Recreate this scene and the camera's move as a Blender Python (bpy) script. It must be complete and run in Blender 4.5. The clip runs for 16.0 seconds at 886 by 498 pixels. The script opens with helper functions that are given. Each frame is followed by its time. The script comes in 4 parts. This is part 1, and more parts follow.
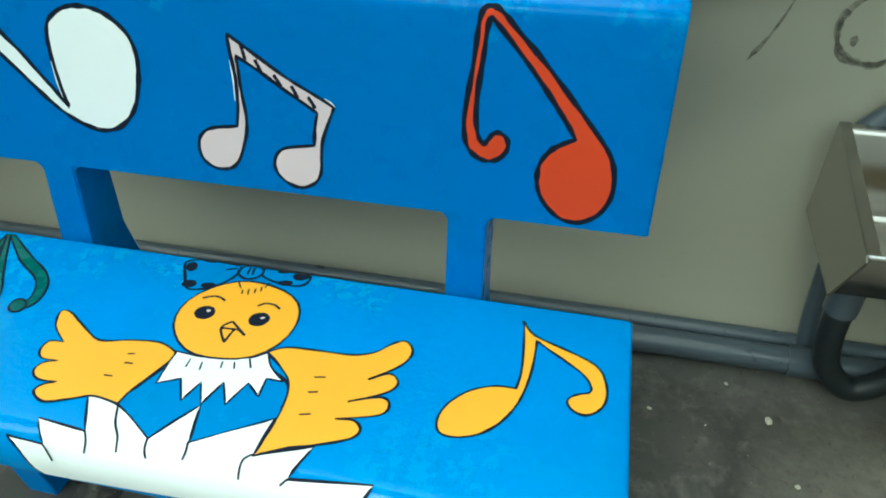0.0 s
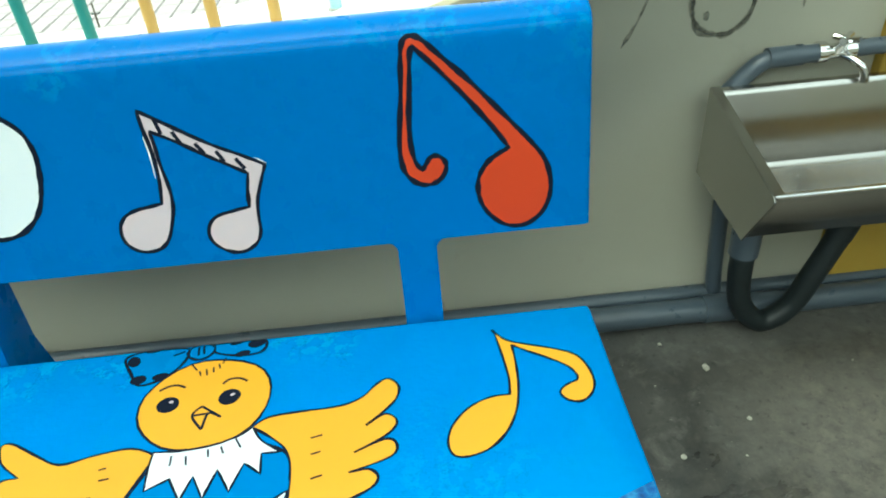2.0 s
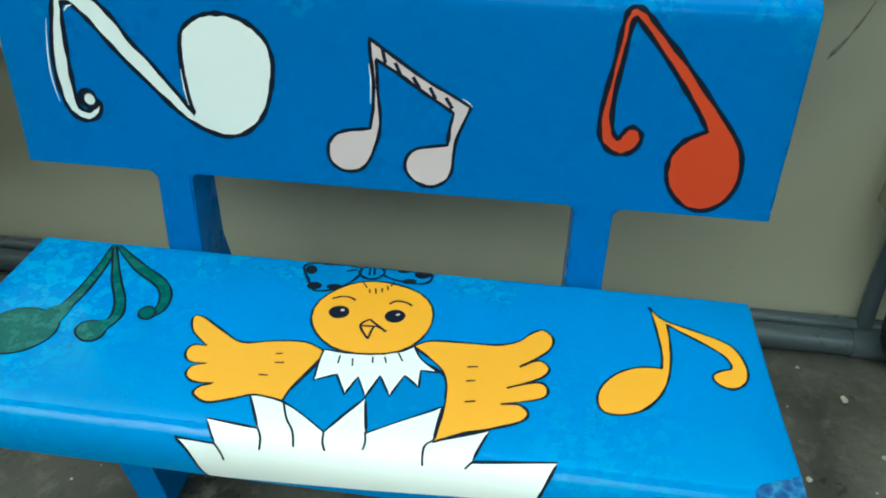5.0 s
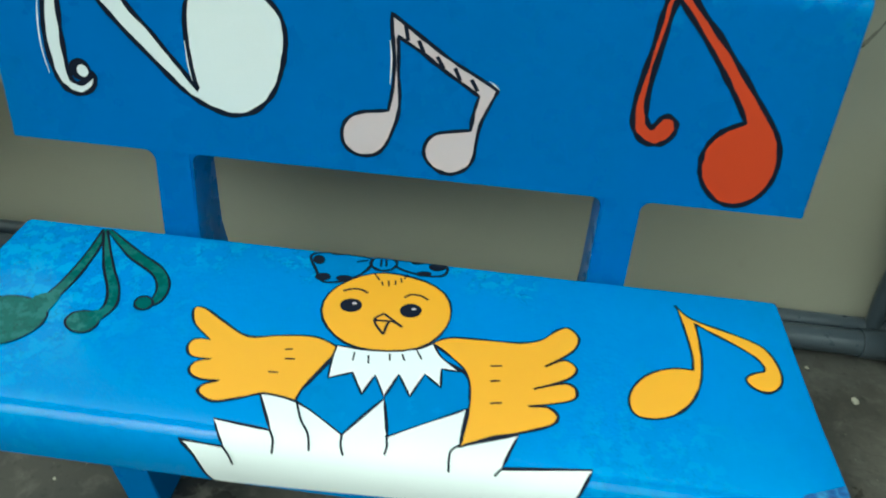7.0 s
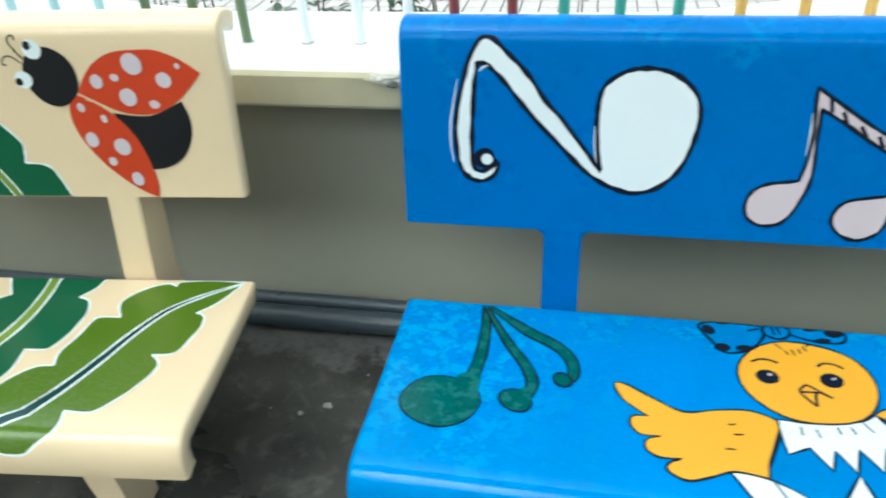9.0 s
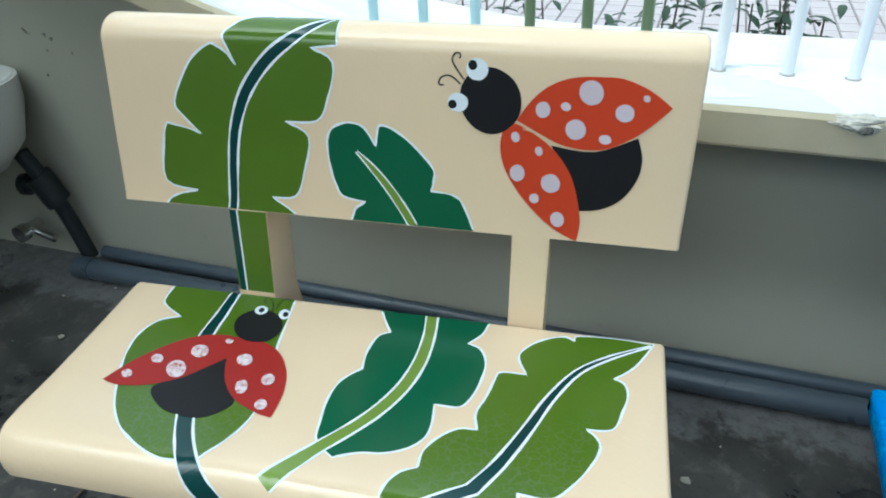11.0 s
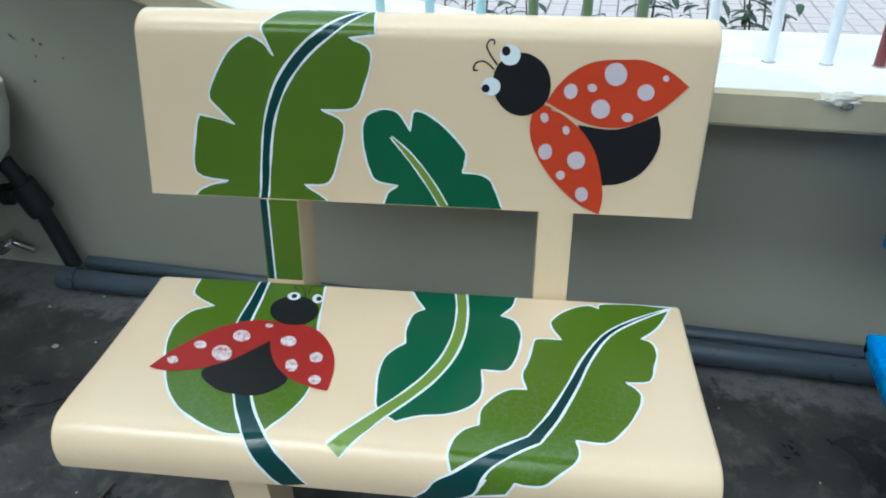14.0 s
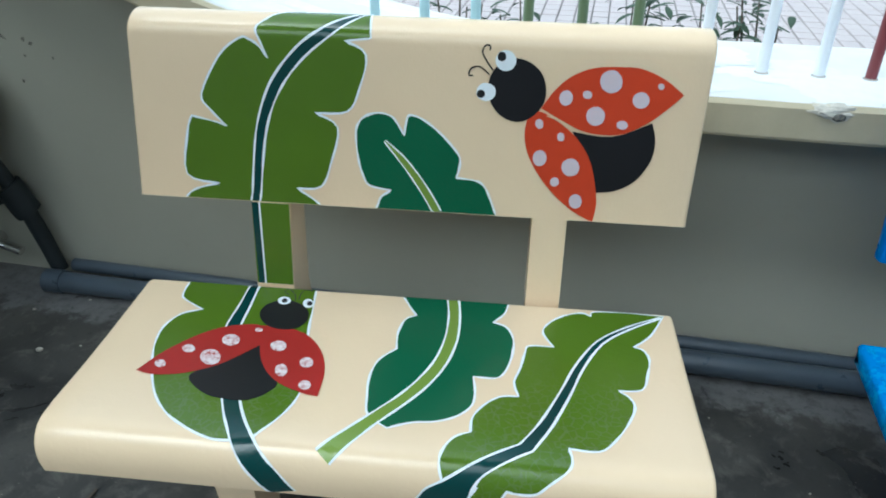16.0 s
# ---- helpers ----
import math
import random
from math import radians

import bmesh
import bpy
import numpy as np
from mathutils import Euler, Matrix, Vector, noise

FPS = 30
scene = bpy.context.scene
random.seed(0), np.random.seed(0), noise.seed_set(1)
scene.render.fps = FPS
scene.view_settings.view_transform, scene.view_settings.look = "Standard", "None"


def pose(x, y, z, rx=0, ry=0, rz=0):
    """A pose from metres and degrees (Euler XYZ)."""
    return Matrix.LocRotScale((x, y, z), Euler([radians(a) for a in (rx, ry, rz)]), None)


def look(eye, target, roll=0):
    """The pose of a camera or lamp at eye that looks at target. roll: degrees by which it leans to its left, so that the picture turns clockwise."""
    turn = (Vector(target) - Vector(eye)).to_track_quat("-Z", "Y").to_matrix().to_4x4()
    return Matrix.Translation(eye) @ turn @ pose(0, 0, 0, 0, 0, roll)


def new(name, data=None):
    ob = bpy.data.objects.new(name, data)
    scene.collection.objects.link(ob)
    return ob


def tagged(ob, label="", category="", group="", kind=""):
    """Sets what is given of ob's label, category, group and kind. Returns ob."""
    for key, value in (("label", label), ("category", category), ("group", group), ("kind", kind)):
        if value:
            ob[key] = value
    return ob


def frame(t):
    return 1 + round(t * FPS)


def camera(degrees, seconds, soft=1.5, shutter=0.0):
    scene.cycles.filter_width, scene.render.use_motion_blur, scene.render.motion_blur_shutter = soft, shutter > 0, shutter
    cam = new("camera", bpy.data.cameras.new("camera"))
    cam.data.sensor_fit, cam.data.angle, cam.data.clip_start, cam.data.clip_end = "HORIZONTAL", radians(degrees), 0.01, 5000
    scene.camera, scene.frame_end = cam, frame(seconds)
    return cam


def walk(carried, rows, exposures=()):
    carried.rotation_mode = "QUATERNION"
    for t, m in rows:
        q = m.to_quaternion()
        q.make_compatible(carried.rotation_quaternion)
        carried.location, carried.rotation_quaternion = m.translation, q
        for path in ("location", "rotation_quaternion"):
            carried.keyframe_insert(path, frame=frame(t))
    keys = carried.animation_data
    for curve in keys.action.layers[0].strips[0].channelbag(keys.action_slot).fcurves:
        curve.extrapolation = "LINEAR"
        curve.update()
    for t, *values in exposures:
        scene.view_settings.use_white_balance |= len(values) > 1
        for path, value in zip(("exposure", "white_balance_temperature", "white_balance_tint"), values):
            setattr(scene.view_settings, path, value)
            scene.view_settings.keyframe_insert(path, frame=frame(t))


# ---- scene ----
cam = camera(63.1, 16.0, 1.9, 0.35)
PATH = [
    (0, (1.371, -1.039, 1.372), (1.022, 0.503, 0.147), -0.3),
    (0.5, (1.311, -1.008, 1.367), (1.05, 0.527, 0.111), -0.4),
    (1, (1.264, -1.004, 1.387), (1.213, 0.606, 0.2), -3.5),
    (1.5, (1.199, -1.043, 1.38), (1.236, 0.576, 0.207), -4.6),
    (2, (1.184, -1.069, 1.383), (1.24, 0.549, 0.209), -4.7),
    (2.5, (1.172, -1.091, 1.388), (1.28, 0.558, 0.261), -4.1),
    (3, (1.155, -1.117, 1.381), (1.235, 0.536, 0.259), -1.6),
    (3.5, (1.126, -1.141, 1.364), (1.114, 0.477, 0.189), -0.8),
    (4, (1.089, -1.176, 1.353), (0.958, 0.457, 0.206), 1.1),
    (4.5, (1.063, -1.179, 1.359), (0.883, 0.43, 0.185), 0.7),
    (4.7, (1.052, -1.177, 1.358), (0.848, 0.43, 0.187), 0.5),
    (6.8, (0.981, -1.153, 1.329), (0.817, 0.449, 0.143), 3.6),
    (7, (0.942, -1.122, 1.31), (0.815, 0.479, 0.118), 3.7),
    (7.5, (0.84, -1.029, 1.339), (0.689, 0.556, 0.128), 1.5),
    (8, (0.739, -1.037, 1.345), (0.447, 0.574, 0.196), 1.1),
    (8.5, (0.569, -1.095, 1.376), (0.292, 0.544, 0.264), 0.3),
    (9, (0.349, -1.2, 1.379), (-0.014, 0.429, 0.278), -3.3),
    (9.5, (0.141, -1.21, 1.379), (-0.393, 0.367, 0.271), -1.1),
    (10, (-0.108, -1.148, 1.408), (-0.749, 0.407, 0.326), -3.8),
    (10.2, (-0.174, -1.105, 1.407), (-0.846, 0.422, 0.304), -3.8),
    (12.5, (-0.572, -1.285, 1.366), (-0.947, 0.361, 0.293), -0.4),
    (13, (-0.573, -1.309, 1.361), (-0.982, 0.334, 0.297), -1.0),
    (13.5, (-0.561, -1.301, 1.377), (-0.973, 0.347, 0.322), -1.6),
    (14, (-0.561, -1.313, 1.373), (-0.963, 0.336, 0.315), -1.4),
    (14.5, (-0.57, -1.32, 1.372), (-0.97, 0.332, 0.317), -0.9),
    (15, (-0.56, -1.311, 1.38), (-0.969, 0.334, 0.319), -1.2),
    (15.5, (-0.563, -1.312, 1.38), (-0.953, 0.339, 0.321), -1.0),
    (16, (-0.572, -1.311, 1.362), (-0.944, 0.358, 0.325), -0.1),
]
EXPOSURES = [(0, 0.64, 6300, -20), (0.5, 0.6, 6150, -24), (1.0, 0.6, 6050, -25), (2.0, 0.74, 6350, -19), (3.0, 0.76, 6350, -17), (3.5, 0.7, 6150, -22), (4.0, 0.54, 6050, -23), (4.5, 0.46, 6250, -22), (7.0, 0.38, 6400, -19), (8.0, 0.6, 5850, -25), (8.5, 0.62, 6150, -16), (10.0, 0.42, 5650, -6), (12.5, 0.24, 5500, -3), (16.0, 0.22, 5500, -3)]
walk(cam, [(t, look(eye, target, roll)) for t, eye, target, roll in PATH], EXPOSURES)

# ---- light ----
world = bpy.data.worlds.new("sky")
scene.world = world
world.use_nodes = True
wn, wl = world.node_tree.nodes, world.node_tree.links
sky = wn.new("ShaderNodeTexSky")
sky.sky_type = "NISHITA"
sky.sun_disc = False
sky.sun_elevation, sky.sun_rotation = radians(60), radians(-149)
sky.air_density, sky.dust_density = 1.0, 4.0
pale = wn.new("ShaderNodeHueSaturation")
pale.inputs["Saturation"].default_value = 0.3
wl.new(sky.outputs[0], pale.inputs["Color"])
wl.new(pale.outputs[0], wn["Background"].inputs[0])
wn["Background"].inputs[1].default_value = 0.36
sun_data = bpy.data.lights.new("sun", "SUN")
sun_data.energy, sun_data.angle, sun_data.color = 0.07, radians(45), (1.0, 0.96, 0.9)
sun = new("sun", sun_data)
sun.matrix_world = look((-3, -5, 10), (0, 0, 0))


# ---- materials ----
def material(name, rough=0.6, metal=0.0, spec=0.5):
    m = bpy.data.materials.new(name)
    m.use_nodes = True
    b = m.node_tree.nodes["Principled BSDF"]
    b.inputs["Roughness"].default_value = rough
    b.inputs["Metallic"].default_value = metal
    b.inputs["Specular IOR Level"].default_value = spec
    return m, m.node_tree.nodes, m.node_tree.links, b


def noise_tex(n, l, scale, detail=4, rough=0.55, vec=None, distort=0.0):
    t = n.new("ShaderNodeTexNoise")
    t.inputs["Scale"].default_value, t.inputs["Detail"].default_value = scale, detail
    t.inputs["Roughness"].default_value, t.inputs["Distortion"].default_value = rough, distort
    if vec is None:
        vec = n.new("ShaderNodeTexCoord").outputs["Object"]
    l.new(vec, t.inputs["Vector"])
    return t.outputs["Fac"]


def ramp(n, l, fac, stops):
    r = n.new("ShaderNodeValToRGB")
    while len(r.color_ramp.elements) < len(stops):
        r.color_ramp.elements.new(0.5)
    for e, (p, c) in zip(r.color_ramp.elements, stops):
        e.position, e.color = p, (*c, 1) if len(c) == 3 else c
    l.new(fac, r.inputs["Fac"])
    return r.outputs["Color"]


def mix(n, l, fac, a, b, how="MIX"):
    m = n.new("ShaderNodeMix")
    m.data_type, m.blend_type = "RGBA", how
    for socket, value in ((m.inputs["Factor"], fac), (m.inputs[6], a), (m.inputs[7], b)):
        if hasattr(value, "links"):
            l.new(value, socket)
        elif isinstance(value, (int, float)):
            socket.default_value = value
        else:
            socket.default_value = (*value, 1)
    return m.outputs[2]


def bump(n, l, b, height, strength=0.2, dist=0.004):
    k = n.new("ShaderNodeBump")
    k.inputs["Strength"].default_value, k.inputs["Distance"].default_value = strength, dist
    l.new(height, k.inputs["Height"])
    l.new(k.outputs[0], b.inputs["Normal"])


def rough_from(n, l, b, fac, lo, hi):
    r = n.new("ShaderNodeMapRange")
    r.inputs["To Min"].default_value, r.inputs["To Max"].default_value = lo, hi
    l.new(fac, r.inputs["Value"])
    l.new(r.outputs[0], b.inputs["Roughness"])


def paint_material(name, colour, rough=0.3, vary=0.12, wear_sheen=None, spec=0.28, relief=0.12, peel=0.0, wear_sheen_at=(), wear_sheen_all=0.35, drops_at=()):
    """Gloss paint on cast concrete: brushy tone shifts, small pits, optional pale patches for wear and painted-in
    sheen.
    """
    m, n, l, b = material(name, rough, 0, spec)
    big, fine = noise_tex(n, l, 3.5, 5), noise_tex(n, l, 70, 4)
    dark = tuple(c * (1 - vary) for c in colour)
    light = tuple(min(1, c * (1 + vary * 0.6)) for c in colour)
    col = mix(n, l, big, dark, light)
    if wear_sheen:
        mask = ramp(n, l, noise_tex(n, l, 38, 6, 0.62), [(0.5, (0, 0, 0)), (0.54, (1, 1, 1))])
        zone = ramp(n, l, noise_tex(n, l, 2.2, 2), [(0.55, (0, 0, 0)), (0.7, (wear_sheen_all, wear_sheen_all, wear_sheen_all))])
        for place, radius, amount in wear_sheen_at:
            away = n.new("ShaderNodeVectorMath")
            away.operation = "DISTANCE"
            l.new(n.new("ShaderNodeTexCoord").outputs["Object"], away.inputs[0])
            away.inputs[1].default_value = place
            reach = mix(n, l, 0.3, away.outputs["Value"], noise_tex(n, l, 7, 5))
            zone = mix(n, l, 1.0, zone, ramp(n, l, reach, [(0.15 + 0.3 * radius, (amount, amount, amount)), (0.15 + 0.7 * radius, (0, 0, 0))]), "LIGHTEN")
        col = mix(n, l, mix(n, l, 1.0, mask, zone, "MULTIPLY"), col, wear_sheen)
        if wear_sheen_at:
            rims = ramp(n, l, noise_tex(n, l, 34, 4, 0.6), [(0.535, (0, 0, 0)), (0.55, (0.7, 0.7, 0.7)), (0.565, (0, 0, 0))])
            col = mix(n, l, mix(n, l, 1.0, rims, zone, "MULTIPLY"), col, tuple(c * 0.3 for c in colour))
    for place, radius in drops_at:
        away = n.new("ShaderNodeVectorMath")
        away.operation = "DISTANCE"
        l.new(n.new("ShaderNodeTexCoord").outputs["Object"], away.inputs[0])
        away.inputs[1].default_value = place
        cells = n.new("ShaderNodeTexVoronoi")
        cells.feature = "DISTANCE_TO_EDGE"
        cells.inputs["Scale"].default_value = 62
        l.new(n.new("ShaderNodeTexCoord").outputs["Object"], cells.inputs["Vector"])
        rims = ramp(n, l, mix(n, l, 0.25, cells.outputs["Distance"], noise_tex(n, l, 90, 3)), [(0.145, (0.5, 0.5, 0.5)), (0.185, (0, 0, 0))])
        near = ramp(n, l, mix(n, l, 0.3, away.outputs["Value"], noise_tex(n, l, 16, 4)), [(0.15 + 0.35 * radius, (1, 1, 1)), (0.15 + 0.7 * radius, (0, 0, 0))])
        col = mix(n, l, mix(n, l, 1.0, rims, near, "MULTIPLY"), col, tuple(0.7 * c + 0.06 for c in colour))
    l.new(col, b.inputs["Base Color"])
    rough_from(n, l, b, noise_tex(n, l, 14, 6), rough * 0.75, rough * 1.35)
    pits = mix(n, l, 0.5, fine, noise_tex(n, l, 16, 5))
    if peel:
        drops = ramp(n, l, noise_tex(n, l, 95, 3, 0.5), [(0.45, (0, 0, 0)), (0.62, (1, 1, 1))])
        zone = ramp(n, l, noise_tex(n, l, 4, 4), [(0.42, (0, 0, 0)), (0.6, (peel, peel, peel))])
        pits = mix(n, l, zone, pits, drops)
    bump(n, l, b, pits, relief, 0.003)
    return m


def plain_material(name, colour, rough=0.5, metal=0.0, vary=0.1, scale=12, relief=0.1):
    m, n, l, b = material(name, rough, metal)
    f = noise_tex(n, l, scale, 6)
    l.new(mix(n, l, f, tuple(c * (1 - vary) for c in colour), tuple(min(1, c * (1 + vary)) for c in colour)), b.inputs["Base Color"])
    rough_from(n, l, b, noise_tex(n, l, scale * 2.7, 4), max(0.03, rough * 0.75), min(1, rough * 1.25))
    bump(n, l, b, noise_tex(n, l, scale * 8, 4), relief, 0.002)
    return m


# Pale patches along the top roll: mottled wear, with the roll's sky light painted in.
BLUE = paint_material("blue_paint", (0.0, 0.148, 0.5), 0.27, 0.12, wear_sheen=(0.015, 0.3, 0.64), spec=0.2, relief=0.2, wear_sheen_at=tuple(((0.05 + 0.2 * k, 0.14, 1.005), 0.07, 0.35) for k in range(8)), wear_sheen_all=0.0)
# Bench blue brightened for the seat's light; patches paint wear and wet sheen.
BLUE_SEAT = paint_material("lit_worn_blue_paint", (0.0, 0.22, 0.62), 0.17, 0.14, wear_sheen=(0.01, 0.31, 0.66), spec=0.3, relief=0.24, peel=0.35, wear_sheen_at=(((0.05, -0.16, 0.43), 0.42, 0.8), ((1.2, -0.42, 0.43), 0.22, 0.4), ((0.58, -0.03, 0.43), 0.1, 0.8), ((0.93, -0.03, 0.43), 0.1, 0.8), ((0.4, -0.02, 0.43), 0.08, 0.8)))


def broken_material():
    """Broken concrete with blue paint in its hollows."""
    m, n, l, b = material("chipped_blue_concrete", 0.55)
    v = n.new("ShaderNodeTexVoronoi")
    v.inputs["Scale"].default_value = 75
    l.new(n.new("ShaderNodeTexCoord").outputs["Object"], v.inputs["Vector"])
    f = noise_tex(n, l, 110, 6, 0.7)
    col = ramp(n, l, mix(n, l, 0.5, v.outputs["Distance"], f), [(0.25, (0.004, 0.05, 0.2)), (0.48, (0.006, 0.11, 0.38)), (0.7, (0.05, 0.28, 0.58))])
    l.new(col, b.inputs["Base Color"])
    bump(n, l, b, mix(n, l, 0.6, v.outputs["Distance"], f), 0.9, 0.012)
    return m


BLUE_ROUGH = broken_material()
CREAM = paint_material("cream_paint", (0.84, 0.65, 0.425), 0.18, 0.06, spec=0.45, relief=0.22, peel=0.2)
WHITE = paint_material("white_paint", (0.83, 0.88, 0.91), 0.35, 0.04)
PINK = paint_material("pale_pink_paint", (0.66, 0.56, 0.6), 0.4, 0.06)
RED = paint_material("red_paint", (0.6, 0.058, 0.018), 0.35, 0.14)
DEEPRED = paint_material("deep_red_paint", (0.4, 0.024, 0.02), 0.35, 0.35)
YELLOW = paint_material("yellow_paint", (0.86, 0.41, 0.032), 0.35, 0.08)
BLACK = paint_material("black_paint", (0.012, 0.012, 0.014), 0.35, 0.2)
LINE = paint_material("dark_line_paint", (0.008, 0.012, 0.026), 0.5, 0.2, spec=0.08)
GREEN = paint_material("leaf_green_paint", (0.092, 0.17, 0.013), 0.17, 0.2, spec=0.4, relief=0.14, peel=0.3)
DEEPGREEN = paint_material("deep_green_paint", (0.015, 0.115, 0.052), 0.17, 0.18, spec=0.4, relief=0.14, peel=0.3)
# The paler zone at the left end is wet sheen put into the colour.
SEAGREEN = paint_material("sea_green_paint", (0.008, 0.11, 0.1), 0.17, 0.2, wear_sheen=(0.022, 0.145, 0.138), spec=0.22, relief=0.2, peel=0.4, wear_sheen_at=(((0.1, -0.3, 0.43), 0.42, 0.9),))
MIDRIB = paint_material("midrib_paint", (0.006, 0.048, 0.046), 0.17, 0.2, spec=0.4, relief=0.14, peel=0.3)
LIGHTGREEN = paint_material("light_green_paint", (0.2, 0.3, 0.05), 0.17, 0.15, spec=0.4, relief=0.14, peel=0.3)
WET = (((0.3, -0.41, 0.43), 0.2), ((0.92, -0.44, 0.43), 0.24))
SEATGREEN = paint_material("wet_leaf_green_paint", (0.095, 0.175, 0.013), 0.17, 0.2, spec=0.4, relief=0.2, peel=0.4, drops_at=WET)
PATCHY = paint_material("patchy_pink_paint", (0.7, 0.58, 0.6), 0.4, 0.1)
n, l, b = PATCHY.node_tree.nodes, PATCHY.node_tree.links, PATCHY.node_tree.nodes["Principled BSDF"]
l.new(ramp(n, l, noise_tex(n, l, 85, 6, 0.7), [(0.36, (0.42, 0.06, 0.05)), (0.47, (0.66, 0.5, 0.5)), (0.6, (0.8, 0.72, 0.72))]), b.inputs["Base Color"])
MIDBLUE = paint_material("mid_blue_paint", (0.0, 0.2, 0.54), 0.25, 0.16, spec=0.15)


def wall_material():
    m, n, l, b = material("painted_wall", 0.75)
    big, mid, fine = noise_tex(n, l, 1.6, 5), noise_tex(n, l, 9, 8, 0.65), noise_tex(n, l, 60, 4)
    col = mix(n, l, big, (0.325, 0.315, 0.25), (0.405, 0.395, 0.325))
    spots = ramp(n, l, mid, [(0.62, (0, 0, 0)), (0.76, (0.35, 0.35, 0.35))])
    col = mix(n, l, spots, col, (0.3, 0.28, 0.22))
    l.new(col, b.inputs["Base Color"])
    bump(n, l, b, mix(n, l, 0.5, mid, fine), 0.15, 0.004)
    return m


def floor_material():
    """Damp trowelled concrete: dark wet sheets, paler dry patches, a crust of pale mortar along the wall foot."""
    m, n, l, b = material("damp_concrete", 0.5)
    where = n.new("ShaderNodeNewGeometry").outputs["Position"]
    wet = noise_tex(n, l, 2.6, 7, 0.6, distort=0.6)
    grit = noise_tex(n, l, 45, 6, 0.7)
    mottle = noise_tex(n, l, 13, 8, 0.68, distort=0.4)
    col = mix(n, l, ramp(n, l, wet, [(0.4, (0, 0, 0)), (0.6, (1, 1, 1))]), (0.028, 0.028, 0.028), (0.07, 0.067, 0.06))
    col = mix(n, l, ramp(n, l, mottle, [(0.52, (0, 0, 0)), (0.7, (0.6, 0.6, 0.6))]), col, (0.17, 0.16, 0.14))
    away = n.new("ShaderNodeVectorMath")
    away.operation = "DISTANCE"
    l.new(where, away.inputs[0])
    away.inputs[1].default_value = (2.2, -0.12, 0)
    reach = mix(n, l, 0.42, away.outputs["Value"], mottle)
    dry = mix(n, l, 1.0, ramp(n, l, reach, [(0.28, (0.8, 0.8, 0.8)), (0.5, (0, 0, 0))]), ramp(n, l, noise_tex(n, l, 24, 7, 0.72), [(0.36, (0.25, 0.25, 0.25)), (0.6, (1, 1, 1))]), "MULTIPLY")
    col = mix(n, l, dry, col, (0.165, 0.148, 0.122))
    # mortar crust that reaches out from the wall foot in blotches
    axes = n.new("ShaderNodeSeparateXYZ")
    l.new(where, axes.inputs[0])
    edge = mix(n, l, 0.3, axes.outputs["Y"], noise_tex(n, l, 8, 8, 0.66))
    crust = mix(n, l, 1.0, ramp(n, l, edge, [(0.305, (0, 0, 0)), (0.335, (0.85, 0.85, 0.85))]), ramp(n, l, noise_tex(n, l, 19, 7, 0.7), [(0.34, (0.3, 0.3, 0.3)), (0.55, (1, 1, 1))]), "MULTIPLY")
    damp = n.new("ShaderNodeMapRange")
    for socket, value in zip(("From Min", "From Max", "To Min", "To Max"), (0.6, 1.4, 1.0, 0.25)):
        damp.inputs[socket].default_value = value
    l.new(axes.outputs["X"], damp.inputs["Value"])
    crust = mix(n, l, 1.0, crust, damp.outputs[0], "MULTIPLY")
    col = mix(n, l, crust, col, (0.17, 0.168, 0.165))
    col = mix(n, l, ramp(n, l, grit, [(0.33, (0.6, 0.6, 0.6)), (0.43, (0, 0, 0))]), col, (0.022, 0.022, 0.022))
    specks = ramp(n, l, noise_tex(n, l, 130, 3, 0.5), [(0.7, (0, 0, 0)), (0.76, (0.7, 0.7, 0.7))])
    col = mix(n, l, specks, col, (0.32, 0.3, 0.26))
    l.new(col, b.inputs["Base Color"])
    rough_from(n, l, b, ramp(n, l, wet, [(0.4, (0.1, 0.1, 0.1)), (0.6, (1, 1, 1))]), 0.22, 0.75)
    bump(n, l, b, mix(n, l, 0.6, grit, mottle), 0.35, 0.004)
    return m


WALL = wall_material()
FLOOR = floor_material()
COPING = plain_material("coping_paint", (0.5, 0.44, 0.3), 0.75, 0, 0.18, 9, 0.4)
PVC = plain_material("grey_pvc", (0.062, 0.08, 0.102), 0.3, 0, 0.16, 9, 0.08)
RUBBER = plain_material("dark_rubber", (0.007, 0.012, 0.014), 0.5, 0, 0.2, 20, 0.1)
STEEL = plain_material("brushed_steel", (0.46, 0.445, 0.415), 0.22, 1.0, 0.06, 7, 0.02)
CHROME = plain_material("chrome", (0.75, 0.75, 0.75), 0.12, 1.0, 0.04, 20, 0.02)
OCHRE = plain_material("ochre_wall_paint", (0.36, 0.235, 0.035), 0.7, 0, 0.1, 5, 0.2)
PAVER = plain_material("pale_paver", (0.33, 0.295, 0.29), 0.8, 0, 0.12, 8, 0.3)
JOINT = plain_material("paver_joint", (0.13, 0.118, 0.115), 0.9, 0, 0.15, 10, 0.3)
LEAF = plain_material("shrub_leaf", (0.028, 0.055, 0.03), 0.75, 0, 0.4, 14, 0.1)
TWIG = plain_material("shrub_twig", (0.1, 0.08, 0.06), 0.8, 0, 0.2, 20, 0.2)
# Wall dirt; also colours the painted shade of the plaster hole.
DIRT_SHADE = plain_material("dirt_and_hole_shade", (0.13, 0.125, 0.1), 0.9, 0, 0.35, 30, 0.3)
n, l = DIRT_SHADE.node_tree.nodes, DIRT_SHADE.node_tree.links
l.new(ramp(n, l, noise_tex(n, l, 55, 6, 0.7), [(0.3, (0.12, 0.12, 0.12)), (0.65, (0.75, 0.75, 0.75))]), n["Principled BSDF"].inputs["Alpha"])
CRUMB = plain_material("plaster_crumb", (0.42, 0.4, 0.34), 0.95, 0, 0.35, 60, 0.9)
